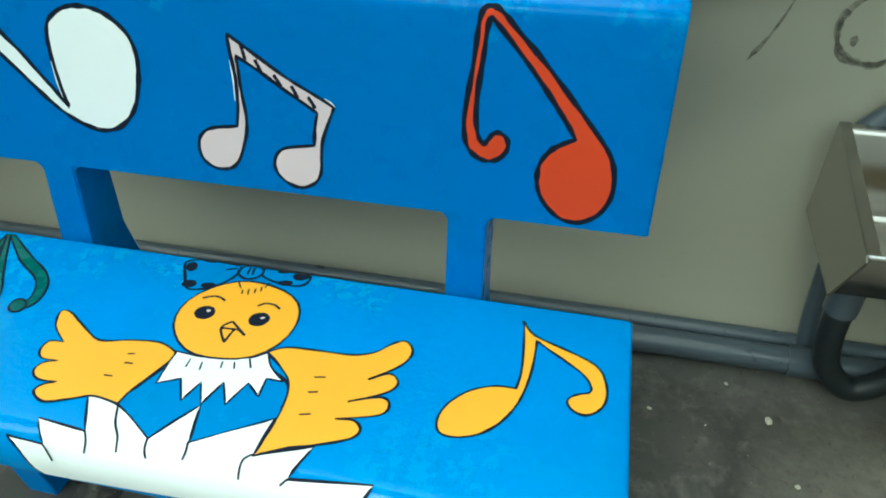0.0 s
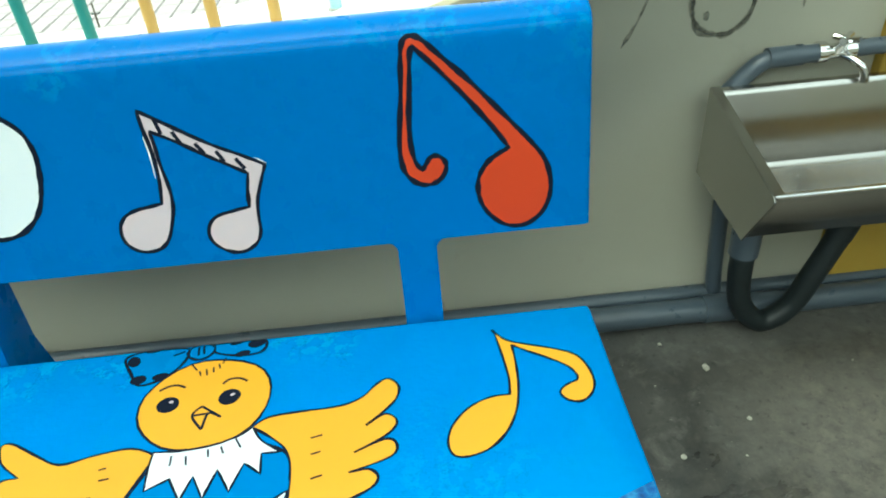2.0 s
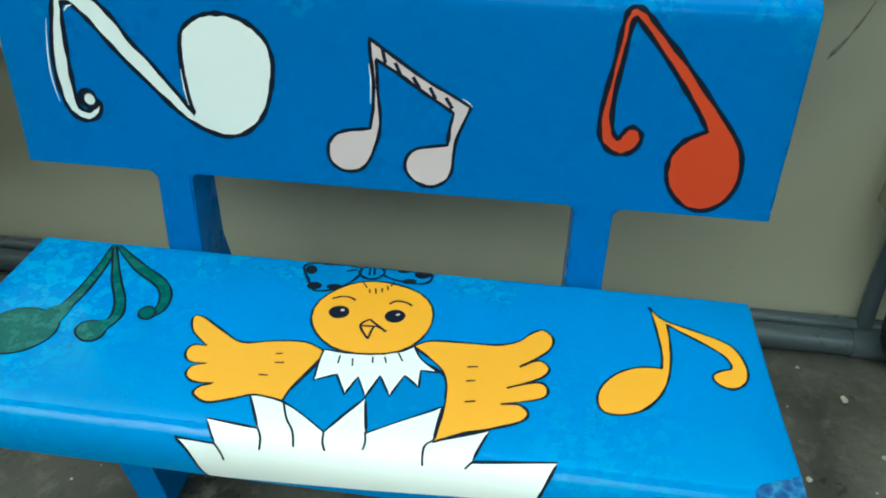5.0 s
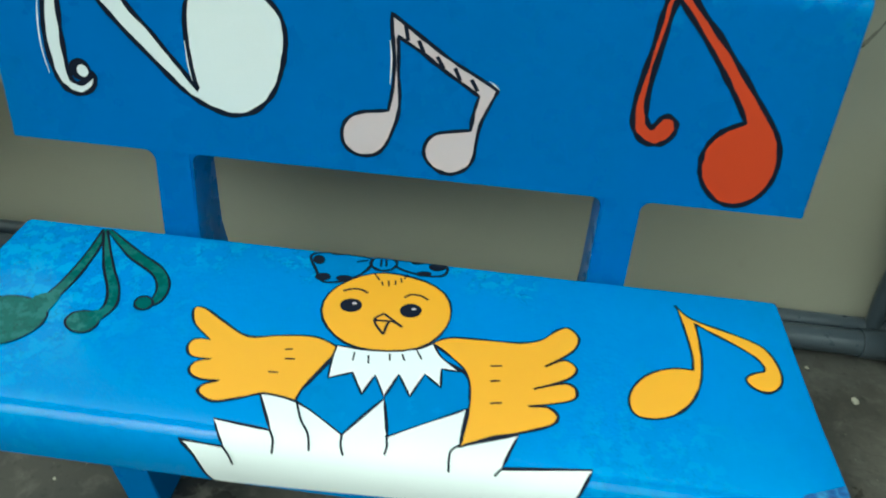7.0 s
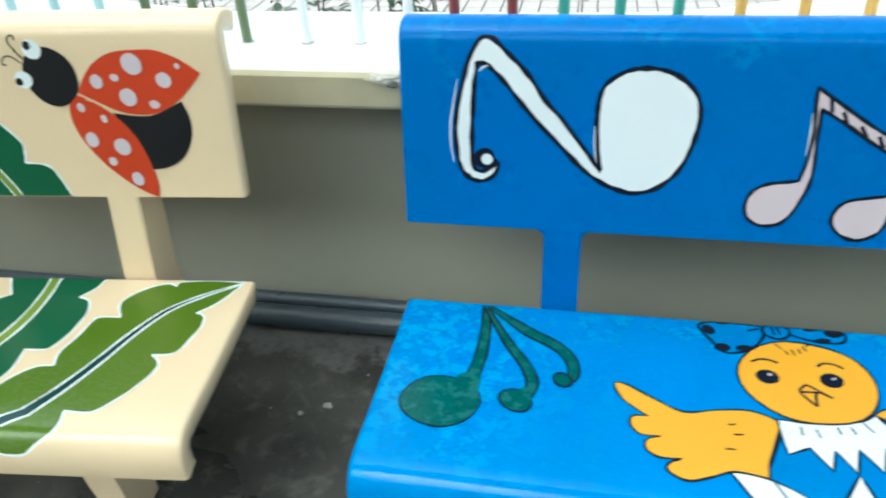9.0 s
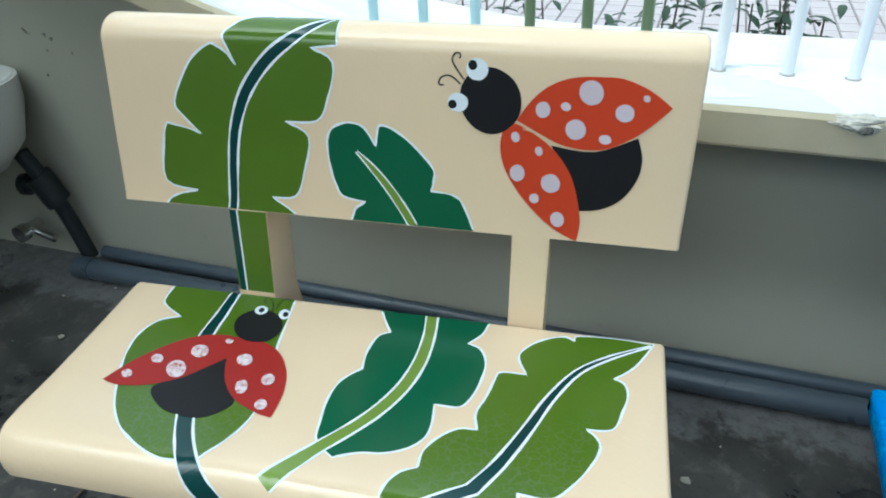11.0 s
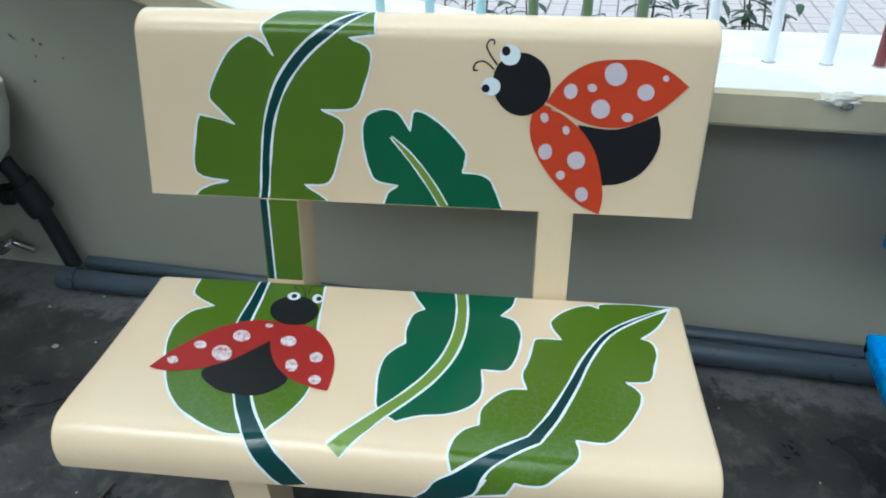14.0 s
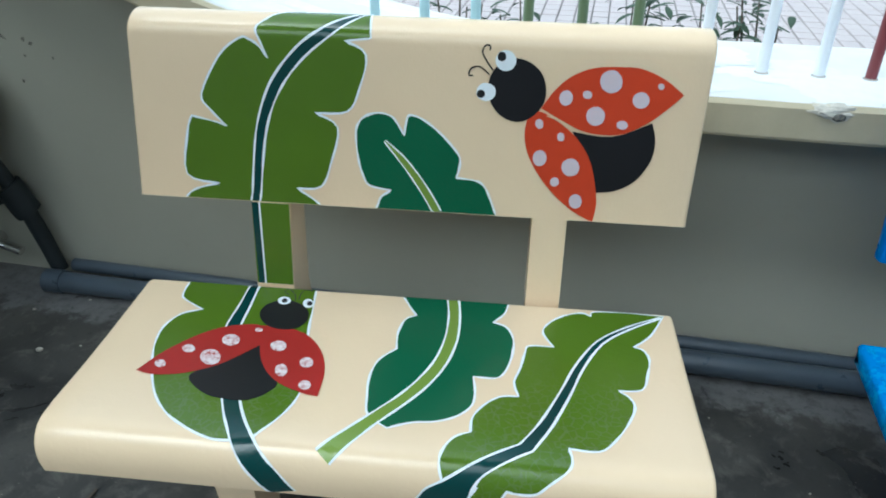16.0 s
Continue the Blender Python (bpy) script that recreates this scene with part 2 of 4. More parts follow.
CERAMIC = plain_material("ceramic", (0.62, 0.62, 0.58), 0.3, 0, 0.05, 6, 0.03)
BOUNCE_PALE = plain_material("bounce_wall_pale", (0.46, 0.44, 0.4), 0.85, 0, 0.06, 3, 0.2)
ADDED_CANOPY = plain_material("added_canopy_grey", (0.3, 0.3, 0.28), 0.8, 0, 0.1, 3, 0.2)


# ---- building helpers ----
def mesh_of(name, bm, mats, smooth=False):
    me = bpy.data.meshes.new(name)
    bmesh.ops.recalc_face_normals(bm, faces=bm.faces[:])
    bm.to_mesh(me)
    bm.free()
    for m in mats if isinstance(mats, (list, tuple)) else [mats]:
        me.materials.append(m)
    if smooth:
        me.polygons.foreach_set("use_smooth", [True] * len(me.polygons))
        me.set_sharp_from_angle(angle=radians(40))
    return me


def part(name, bm, mats, parent=None, label="", smooth=False):
    ob = new(name, mesh_of(name, bm, mats, smooth))
    ob.parent = parent
    if label:
        ob["label"] = label
    return ob


def box(bm, x0, x1, y0, y1, z0, z1, bevel=0.0):
    made = bmesh.ops.create_cube(bm, size=1)["verts"]
    bmesh.ops.scale(bm, vec=(x1 - x0, y1 - y0, z1 - z0), verts=made)
    bmesh.ops.translate(bm, vec=((x0 + x1) / 2, (y0 + y1) / 2, (z0 + z1) / 2), verts=made)
    if bevel:
        edges = list({e for v in made for e in v.link_edges})
        bmesh.ops.bevel(bm, geom=edges, offset=bevel, segments=2, affect="EDGES", profile=0.6)


def extrude_profile(bm, loop, x0, x1, steps=1, bend=None):
    """A closed loop of (y, z) pulled along x; bend(x) lifts each section."""
    rings = []
    for k in range(steps + 1):
        x = x0 + (x1 - x0) * k / steps
        dz = bend(x) if bend else 0
        rings.append([bm.verts.new((x, y, z + dz)) for y, z in loop])
    n = len(loop)
    for a, b in zip(rings, rings[1:]):
        for k in range(n):
            bm.faces.new((a[k], a[(k + 1) % n], b[(k + 1) % n], b[k]))
    for ring in (rings[0], rings[-1]):
        bm.faces.new(ring)


def prism(bm, outline, axis, lo, hi):
    """A closed 2D outline given thickness along an axis (0, 1 or 2)."""
    def at(p, h):
        q = list(p)
        q.insert(axis, h)
        return q
    a = [bm.verts.new(at(p, lo)) for p in outline]
    b = [bm.verts.new(at(p, hi)) for p in outline]
    n = len(outline)
    bm.faces.new(a), bm.faces.new(b)
    for k in range(n):
        bm.faces.new((a[k], a[(k + 1) % n], b[(k + 1) % n], b[k]))


def spline(points, per=8, closed=False):
    """Catmull-Rom through points of any dimension."""
    p = [Vector(q) for q in points]
    n, out = len(p), []
    for i in range(n if closed else n - 1):
        a, b, c, d = (p[(i + k) % n] if closed else p[min(max(i + k, 0), n - 1)] for k in (-1, 0, 1, 2))
        for j in range(per):
            t = j / per
            out.append(0.5 * (2 * b + (c - a) * t + (2 * a - 5 * b + 4 * c - d) * t * t + (3 * b - a - 3 * c + d) * t ** 3))
    if not closed:
        out.append(p[-1])
    return out


def tube(bm, path, radius, sides=14):
    """A round tube along a path; radius is a number or one for each point."""
    path = [Vector(p) for p in path]
    up, rings = Vector((0.13, 0.31, 0.94)).normalized(), []
    for i, p in enumerate(path):
        t = (path[min(i + 1, len(path) - 1)] - path[max(i - 1, 0)]).normalized()
        a = t.cross(up)
        a = (a if a.length > 1e-3 else t.cross(Vector((1, 0, 0)))).normalized()
        b = t.cross(a)
        r = radius[i] if isinstance(radius, (list, tuple)) else radius
        rings.append([bm.verts.new(p + r * (math.cos(w) * a + math.sin(w) * b)) for w in (2 * math.pi * k / sides for k in range(sides))])
    for a, b in zip(rings, rings[1:]):
        for k in range(sides):
            bm.faces.new((a[k], a[(k + 1) % sides], b[(k + 1) % sides], b[k]))
    bm.faces.new(rings[0]), bm.faces.new(rings[-1])


# ---- setting ----
WALL_Y = 0.46


def sweep(x):
    """How far the parapet rises above its low middle."""
    return 0.18 * max(0.0, abs(x + 0.1) - 0.5) ** 2


bm = bmesh.new()
box(bm, -9, 9, -4.2, WALL_Y + 0.05, -0.12, 0)
tagged(part("floor", bm, FLOOR), "damp dark grey trowelled concrete floor", "floor", kind="structure")

bm = bmesh.new()
prism(bm, [(-4, -0.12), (4, -0.12)] + [(x / 10, 0.74 + sweep(x / 10)) for x in range(40, -41, -1)], 1, WALL_Y, WALL_Y + 0.2)
wall = tagged(part("wall_north", bm, WALL), "low grey-beige rendered parapet wall with curved top", "wall", kind="structure")

bm = bmesh.new()
extrude_profile(bm, [(0.284, 0.748), (0.281, 0.755), (0.28, 0.822), (0.288, 0.831), (0.45, 0.834), (0.78, 0.828), (0.79, 0.82), (0.79, 0.745)], -4, 4, 160, sweep)
tagged(part("parapet_coping", bm, COPING), "thick pale painted concrete coping, curved up at both ends", "coping", kind="structure")

# Unseen wall behind the camera, added pale to bounce frontal light.
bm = bmesh.new()
box(bm, -9, 9, -4.4, -4.2, -0.12, 3.0)
tagged(part("bounce_wall_south", bm, BOUNCE_PALE), "unseen pale wall added to bounce light onto the benches", "wall", kind="structure")
# Canopy out of view, added to cut the light from overhead.
bm = bmesh.new()
box(bm, -3.1, 3.5, -2.0, -0.75, 2.9, 3.05)
tagged(part("ceiling", bm, ADDED_CANOPY), "unseen grey canopy added to cut overhead light", "ceiling", kind="structure")

# Added wall, never in view: keeps light out of the left corner.
bm = bmesh.new()
box(bm, -3.1, -2.9, -2.0, WALL_Y, -0.1, 2.9)
tagged(part("shade_wall_west", bm, WALL), "unseen rendered wall added to darken the left corner", "wall", kind="structure")
# Light blocker out of view, added to darken the sink end.
bm = bmesh.new()
box(bm, 3.3, 3.5, -2.05, WALL_Y - 0.03, -0.1, 1.5)
tagged(part("shade_wall_east", bm, WALL), "unseen rendered wall added to darken the sink end", "wall", kind="structure")

bm = bmesh.new()
for a, b, c, d in ((-400, 400, 0.64, 400),):
    bm.faces.new([bm.verts.new(p) for p in ((a, c, -0.3), (b, c, -0.3), (b, d, -0.3), (a, d, -0.3))])
ground = tagged(part("ground", bm, JOINT), "sandy joints of the paved yard outside", "ground", kind="structure")

# ochre pillar at the right end of the wall
bm = bmesh.new()
box(bm, 2.27, 3.2, 0.43, 0.7, -0.1, 1.9, 0.006)
tagged(part("pillar", bm, OCHRE), "ochre yellow painted wall pillar", "pillar", kind="structure")

# ---- railing ----
RAIL_COLOURS = {
    "white": (0.75, 0.77, 0.8), "maroon": (0.16, 0.03, 0.035), "teal": (0.05, 0.26, 0.22),
    "orange": (0.6, 0.36, 0.1), "sky blue": (0.4, 0.58, 0.62), "olive": (0.12, 0.17, 0.09),
}
RAIL_PAINT = {k: plain_material(k.replace(" ", "_") + "_rail_paint", c, 0.4, 0, 0.1, 15, 0.1) for k, c in RAIL_COLOURS.items()}
ORDER = ["sky blue"] * 3 + ["olive"] * 3 + ["white"] * 3 + ["maroon"] * 2 + ["teal"] * 3 + ["orange"] * 3 + ["sky blue"] * 2 + ["white"] * 3
COLLAR = plain_material("dirty_cement", (0.36, 0.34, 0.3), 0.9, 0, 0.4, 60, 0.4)
BAR_SHIFT = {6: 0.03, 7: 0.038, 8: 0.034, 9: 0.016, 10: 0.022, 11: 0.01, 12: 0.004}  # set by hand, not evenly
railing = tagged(new("railing"), "steel railing with round bars painted in many colours", "railing")
for k, colour in enumerate(ORDER):
    x = -1.147 + 0.1295 * k + BAR_SHIFT.get(k, 0)
    foot = 0.83 + sweep(x)
    bm = bmesh.new()
    tube(bm, [(x, 0.482, foot - 0.01), (x, 0.482, foot + 0.4), (x, 0.482, foot + 0.95)], 0.0125, 12)
    part("bar", bm, RAIL_PAINT[colour], railing, colour + " painted bar", True)
    bm = bmesh.new()
    tube(bm, [(x, 0.482, foot + 0.001), (x, 0.482, foot + 0.006), (x, 0.482, foot + 0.008)], [0.018, 0.0165, 0.012], 10)
    part("collar", bm, COLLAR, railing, "dirty cement collar")
bm = bmesh.new()
tube(bm, [(x / 10, 0.482, 1.75 + sweep(x / 10)) for x in range(-14, 16)], 0.018, 12)
part("top_rail", bm, RAIL_PAINT["white"], railing, "", True)


# ---- benches ----
def arc_lengths(line):
    s = [0.0]
    for a, b in zip(line, line[1:]):
        s.append(s[-1] + math.hypot(b[0] - a[0], b[1] - a[1]))
    return s


def section_normal(line, i, side):
    a, b = line[max(i - 1, 0)], line[min(i + 1, len(line) - 1)]
    d = Vector((b[0] - a[0], b[1] - a[1])).normalized()
    return Vector((d.y, -d.x)) * side


def shell_loop(line, thick, side):
    """The closed section of a slab: its outer line, then the same line set back by its thickness."""
    inner = [tuple(Vector(p) - section_normal(line, i, side) * thick) for i, p in enumerate(line)]
    return list(line) + inner[::-1]


# seat section (y, z) from the back edge forward over the rolled front
SEAT = [(0.0, 0.43), (-0.003, 0.436), (-0.012, 0.438), (-0.1, 0.436), (-0.2, 0.434), (-0.3, 0.434), (-0.4, 0.437), (-0.43, 0.436)]
SEAT += [(-0.43 - 0.052 * math.sin(radians(a)), 0.376 + 0.06 * math.cos(radians(a))) for a in range(12, 91, 13)] + [(-0.482, 0.36), (-0.478, 0.338)]
def back_section(low, y, top, lean):
    """The backrest from its lower edge up over the rolled top."""
    line = [(y, low), (y + 0.003, low + 0.015), (y + lean * (0.79 - low), 0.79), (y + lean * (0.95 - low), 0.95)]
    c = line[-1][0] + 0.052
    line += [(c - 0.05 * math.cos(radians(a)), top + 0.042 * math.sin(radians(a))) for a in range(4, 101, 12)]
    return line + [(c + 0.036, top + 0.034), (c + 0.058, top + 0.024)]


BACK, CREAM_BACK = back_section(0.61, 0.03, 0.962, 0.14), back_section(0.632, 0.038, 0.972, 0.1)


class Surface:
    """A painted bench face: u along the bench, s along its section, in metres."""

    def __init__(self, line, side):
        self.line, self.side, self.s = line, side, arc_lengths(line)

    def at(self, u, s, off):
        s = min(max(s, 0.0), self.s[-1])
        i = max(k for k in range(len(self.s) - 1) if self.s[k] <= s)
        f = (s - self.s[i]) / (self.s[i + 1] - self.s[i])
        p = Vector(self.line[i]).lerp(Vector(self.line[i + 1]), f)
        n = section_normal(self.line, i, self.side).lerp(section_normal(self.line, i + 1, self.side), f).normalized()
        p += n * off
        return Vector((u, p.x, p.y))


SEAT_FACE, BACK_FACE, BACK_CREAM = Surface(SEAT, 1), Surface(BACK, -1), Surface(CREAM_BACK, -1)


def rough_slab(bm, line, side, length, thick, seed, skew=0.0):
    """A cast slab with ends softened by wear."""
    loop = shell_loop(line, thick, side)
    rings, n = [], len(loop)
    mid = (sum(p[0] for p in loop) / n, sum(p[1] for p in loop) / n)
    xs = [0.0, 0.003, 0.008] + [length * k / 24 for k in range(1, 24)] + [length - 0.008, length - 0.003, length]
    for x in xs:
        near = min(x, length - x)
        shrink = 0.006 if near == 0 else 0.002 if near < 0.004 else 0.0
        ring = []
        for i, (y, z) in enumerate(loop):
            base = i if i < len(line) else n - 1 - i
            nn = section_normal(line, base, side) * (1 if i < len(line) else -1)
            wob = 0.0006 * noise.noise(Vector((x * 6, y * 9 + seed, z * 9)))
            slip = skew * (z - line[0][1]) * (1 - x / length)
            ring.append(bm.verts.new((x + slip, y - nn.x * (shrink + wob), z - nn.y * (shrink + wob))))
        rings.append(ring)
    for a, b in zip(rings, rings[1:]):
        for k in range(n):
            bm.faces.new((a[k], a[(k + 1) % n], b[(k + 1) % n], b[k]))
    m = len(line)
    for ring in (rings[0], rings[-1]):
        for k in range(m - 1):
            bm.faces.new((ring[k], ring[k + 1], ring[n - 2 - k], ring[n - 1 - k]))


LEG = [(-0.335, -0.015), (-0.36, 0.2), (-0.385, 0.3), (-0.425, 0.375), (-0.41, 0.392), (0.01, 0.392), (0.125, 0.41), (0.15, 0.25), (0.205, 0.14), (0.255, 0.112), (0.28, 0.09), (0.288, 0.055),
       (0.278, 0.012), (0.25, -0.015), (0.15, -0.015), (0.08, 0.1), (0.02, 0.22), (-0.05, 0.3), (-0.15, 0.335), (-0.22, 0.28), (-0.25, 0.2), (-0.235, -0.015)]


def post_outline(low, y, lean):
    """The side of a post that rises from the seat to behind the backrest."""
    return [(0.004, 0.39), (0.009, 0.44), (y + 0.0018, low + 0.006), (y + 0.022, low + 0.03), (y + lean * (0.9 - low) + 0.018, 0.9), (y + lean * (0.9 - low) + 0.06, 0.89), (y + 0.104, 0.7), (y + 0.1, 0.6), (0.122, 0.39)]


def bench(name, length, posts, paint, seat_paint, label, m, fillet, seed, section, skew=0.0):
    thing = tagged(new(name), label, "bench", "painted benches along the wall")
    bm = bmesh.new()
    rough_slab(bm, SEAT, 1, length, 0.045, seed)
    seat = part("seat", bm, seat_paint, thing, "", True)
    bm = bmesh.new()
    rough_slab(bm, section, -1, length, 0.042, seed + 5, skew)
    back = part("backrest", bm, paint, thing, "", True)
    uprights = []
    for x0, x1 in posts:
        bm = bmesh.new()
        prism(bm, LEG, 0, x0 + 0.002, x1 - 0.002)
        bmesh.ops.bevel(bm, geom=bm.edges[:], offset=0.004, segments=1, affect="EDGES")
        part("leg", bm, paint, thing)
        bm = bmesh.new()
        lean = (section[3][0] - section[0][0]) / (section[3][1] - section[0][1])
        prism(bm, post_outline(section[0][1], section[0][0], lean), 0, x0, x1)
        bmesh.ops.bevel(bm, geom=bm.edges[:], offset=0.004, segments=2, affect="EDGES")
        if fillet:
            for x, way in ((x0, -1), (x1, 1)):
                curve = [(x + way * fillet * (1 - math.sin(a)), 0.614 - fillet * (1 - math.cos(a)) - 0.004) for a in (radians(k * 15) for k in range(7))]
                prism(bm, curve + [(x - way * 0.01, 0.614 - fillet - 0.004), (x - way * 0.01, 0.614), (x + way * fillet, 0.614)], 1, 0.0315, 0.07)
        uprights.append(part("post", bm, paint, thing))
    thing.matrix_basis = m
    return thing, seat, back, uprights


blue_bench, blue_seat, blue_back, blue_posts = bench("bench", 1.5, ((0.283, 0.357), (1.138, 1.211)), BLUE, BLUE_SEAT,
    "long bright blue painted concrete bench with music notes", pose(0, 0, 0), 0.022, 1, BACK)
cream_bench, cream_seat, cream_back, cream_posts = bench("bench", 1.17, ((0.25, 0.335), (0.855, 0.928)), CREAM, CREAM,
    "cream painted concrete bench with leaves and spotted red motifs", pose(-1.532, -0.112, 0.013, 0, 0.79, 6.5), 0, 9, CREAM_BACK, 0.076)


# ---- painted motifs ----
def outline_of(points, closed=True, per=4):
    """A smooth line through points in millimetres; a third value of 1 makes a corner, 2 a corner with a bare edge after it."""
    pts = [(p[0] / 1000, p[1] / 1000, p[2] if len(p) > 2 else 0) for p in points]
    n, out = len(pts), []
    for i in range(n if closed else n - 1):
        b, c = pts[i], pts[(i + 1) % n]
        a = b if b[2] or (not closed and i == 0) else pts[i - 1]
        d = c if c[2] or (not closed and i == n - 2) else pts[(i + 2) % n]
        a, e, f, d = (Vector(q[:2]) for q in (a, b, c, d))
        for j in range(per):
            t = j / per
            out.append((0.5 * (2 * e + (f - a) * t + (2 * a - 5 * e + 4 * f - d) * t * t + (3 * e - a - 3 * f + d) * t ** 3), b[2] != 2))
    if not closed:
        out.append((Vector(pts[-1][:2]), True))
    return out


class Motif:
    """One hand-painted picture: thin paint layers that follow the bench face."""

    def __init__(self, name, parent, face, length, label, layer=0):
        self.name, self.parent, self.face, self.length, self.label = name, parent, face, length, label
        self.bm, self.mats, self.layer = bmesh.new(), [], layer

    def _slot(self, mat):
        if mat not in self.mats:
            self.mats.append(mat)
        return self.mats.index(mat)

    def _lay(self, flat, mat):
        """Takes a flat piece (u, s, 0), cuts it where the face bends, and lays it on."""
        self.layer += 1
        off = 0.0009 + 0.00004 * self.layer
        flat.normal_update()
        bmesh.ops.triangulate(flat, faces=flat.faces[:])
        lo = min(v.co.y for v in flat.verts)
        hi = max(v.co.y for v in flat.verts)
        for s in self.face.s[1:-1]:
            if lo < s < hi:
                bmesh.ops.bisect_plane(flat, geom=flat.verts[:] + flat.edges[:] + flat.faces[:], dist=1e-6, plane_co=(0, s, 0), plane_no=(0, 1, 0))
        flat.verts.index_update()
        slot, made = self._slot(mat), {}
        for v in flat.verts:
            u = min(max(v.co.x, 0.004), self.length - 0.004)
            made[v.index] = self.bm.verts.new(self.face.at(u, min(max(v.co.y, 0.0015), self.face.s[-1] - 0.002), off))
        for f in flat.faces:
            g = self.bm.faces.new([made[v.index] for v in f.verts])
            g.material_index = slot
            g.normal_update()
            out = self.face.at(0, f.calc_center_median().y, 0.01) - self.face.at(0, f.calc_center_median().y, 0)
            if g.normal.dot(out) < 0:
                g.normal_flip()
        flat.free()

    def _polygon(self, pts, mat):
        flat = bmesh.new()
        flat.faces.new([flat.verts.new((p.x, p.y, 0)) for p in pts])
        self._lay(flat, mat)

    def _ribbon(self, line, widths, mat, keep=None, closed=False):
        n = len(line)
        flat, sides = bmesh.new(), []
        for i, p in enumerate(line):
            a = line[i - 1] if closed or i else p
            b = line[(i + 1) % n] if closed or i < n - 1 else p
            d = (b - a)
            d = d.normalized() if d.length > 1e-7 else Vector((1, 0))
            m = Vector((-d.y, d.x)) * widths[i] / 2
            sides.append((p + m, p - m))
        for i in range(n if closed else n - 1):
            if keep and not keep[i]:
                continue
            q = (sides[i][0], sides[(i + 1) % n][0], sides[(i + 1) % n][1], sides[i][1])
            flat.faces.new([flat.verts.new((p.x, p.y, 0)) for p in q])
        self._lay(flat, mat)

    def _wobble(self, n, w):
        return [w / 1000 * (1.1 + 0.75 * noise.noise(Vector((i * 0.37, self.layer * 3.1, w)))) for i in range(n)]

    def fill(self, mat, points, edge=None, width=5):
        line = outline_of(points)
        self._polygon([p for p, _ in line], mat)
        if edge:
            self._ribbon([p for p, _ in line], self._wobble(len(line), width), edge, [k for _, k in line], True)

    def stroke(self, mat, points, widths, edge=None, width=5):
        line = [p for p, _ in outline_of(points, False)]
        if isinstance(widths, (int, float)):
            widths = [widths] * len(points)
        w = []
        for a, b in zip(widths, widths[1:]):
            w += [(a + (b - a) * j / 4) / 1000 for j in range(4)]
        w.append(widths[-1] / 1000)
        self._ribbon(line, w, mat)
        if edge:
            for way in (1, -1):
                rim = []
                for i, p in enumerate(line):
                    d = (line[min(i + 1, len(line) - 1)] - line[max(i - 1, 0)]).normalized()
                    rim.append(p + Vector((-d.y, d.x)) * way * w[i] / 2)
                self._ribbon(rim, self._wobble(len(rim), width), edge)

    def oval(self, mat, u, s, a, b, edge=None, width=5):
        c = Vector((u, s)) / 1000
        a, b = Vector(a) / 1000, Vector(b) / 1000
        seed = self.layer * 1.7
        line = []
        for k in range(28):
            w = 2 * math.pi * k / 28
            r = 1 + 0.05 * noise.noise(Vector((math.cos(w) * 1.3, math.sin(w) * 1.3, seed)))
            line.append(c + (a * math.cos(w) + b * math.sin(w)) * r)
        self._polygon(line, mat)
        if edge:
            self._ribbon(line, self._wobble(len(line), width), edge, None, True)

    def done(self):
        me = bpy.data.meshes.new(self.name)
        self.bm.to_mesh(me)
        self.bm.free()
        for m in self.mats:
            me.materials.append(m)
        me.polygons.foreach_set("use_smooth", [True] * len(me.polygons))
        ob = new(self.name, me)
        ob.parent = self.parent
        ob["label"] = self.label


def spot(parent, face, mat, u, s, a, b):
    dab = Motif("painted_spot", parent, face, 1.17, "pale pink paint spot", 60)
    dab.oval(mat, u, s, a, b)
    dab.done()


POST_FACE = Surface([(0.0085, 0.439), (0.0372, 0.633)], -1)
art = Motif("painted_stem", cream_posts[0], POST_FACE, 1.17, "green leaf stem painted on the post")
art.fill(GREEN, [(251, 0, 1), (334, 0, 1), (334, 196, 1), (251, 196, 1)])
art.stroke(MIDRIB, [(259, 196), (260, 90), (262, 0)], [16, 14, 14])
art.stroke(WHITE, [(268, 196), (269, 90), (270, 0)], 4)
art.done()


art = Motif("painted_leaf", cream_back, BACK_CREAM, 1.17, "green banana leaf with dark midrib and white edge")
art.fill(GREEN, [(514, 423, 1), (447, 423), (396, 423), (388, 417, 1), (376, 423), (335, 411), (308, 384), (291, 364), (299, 341), (312, 308, 1), (295, 332), (278, 343), (259, 345), (214, 310), (168, 231), (182, 199), (215, 165, 1), (197, 172), (141, 184, 1), (128, 151), (114, 55), (184, 37, 1), (147, 28), (120, 16), (104, 0, 2), (405, 0, 1), (387, 14), (354, 36, 1), (407, 43), (431, 98), (448, 174), (402, 202, 1), (469, 208), (495, 255), (510, 322), (469, 347, 1), (520, 353, 1)], WHITE, 4)
art.stroke(MIDRIB, [(509, 423), (476, 395), (435, 365), (389, 331), (352, 293), (322, 251), (300, 203), (285, 152), (274, 89), (265, 24), (260, 0)], [5, 16, 21, 24, 24, 24, 22, 21, 20, 19, 19], WHITE, 4)
art.done()


art = Motif("painted_leaf", cream_back, BACK_CREAM, 1.17, "small dark green leaf with white edge")
art.fill(DEEPGREEN, [(585, 165, 1), (572, 187), (559, 203), (533, 209), (504, 200), (488, 180), (485, 150), (489, 107), (497, 76), (511, 52), (557, 44, 1), (536, 29), (529, 13), (524, 0, 2), (779, 0, 1), (764, 40), (751, 65), (733, 76), (693, 80, 1), (698, 97), (699, 124), (678, 153), (649, 181), (620, 201), (595, 207), (588, 188)], WHITE, 4)
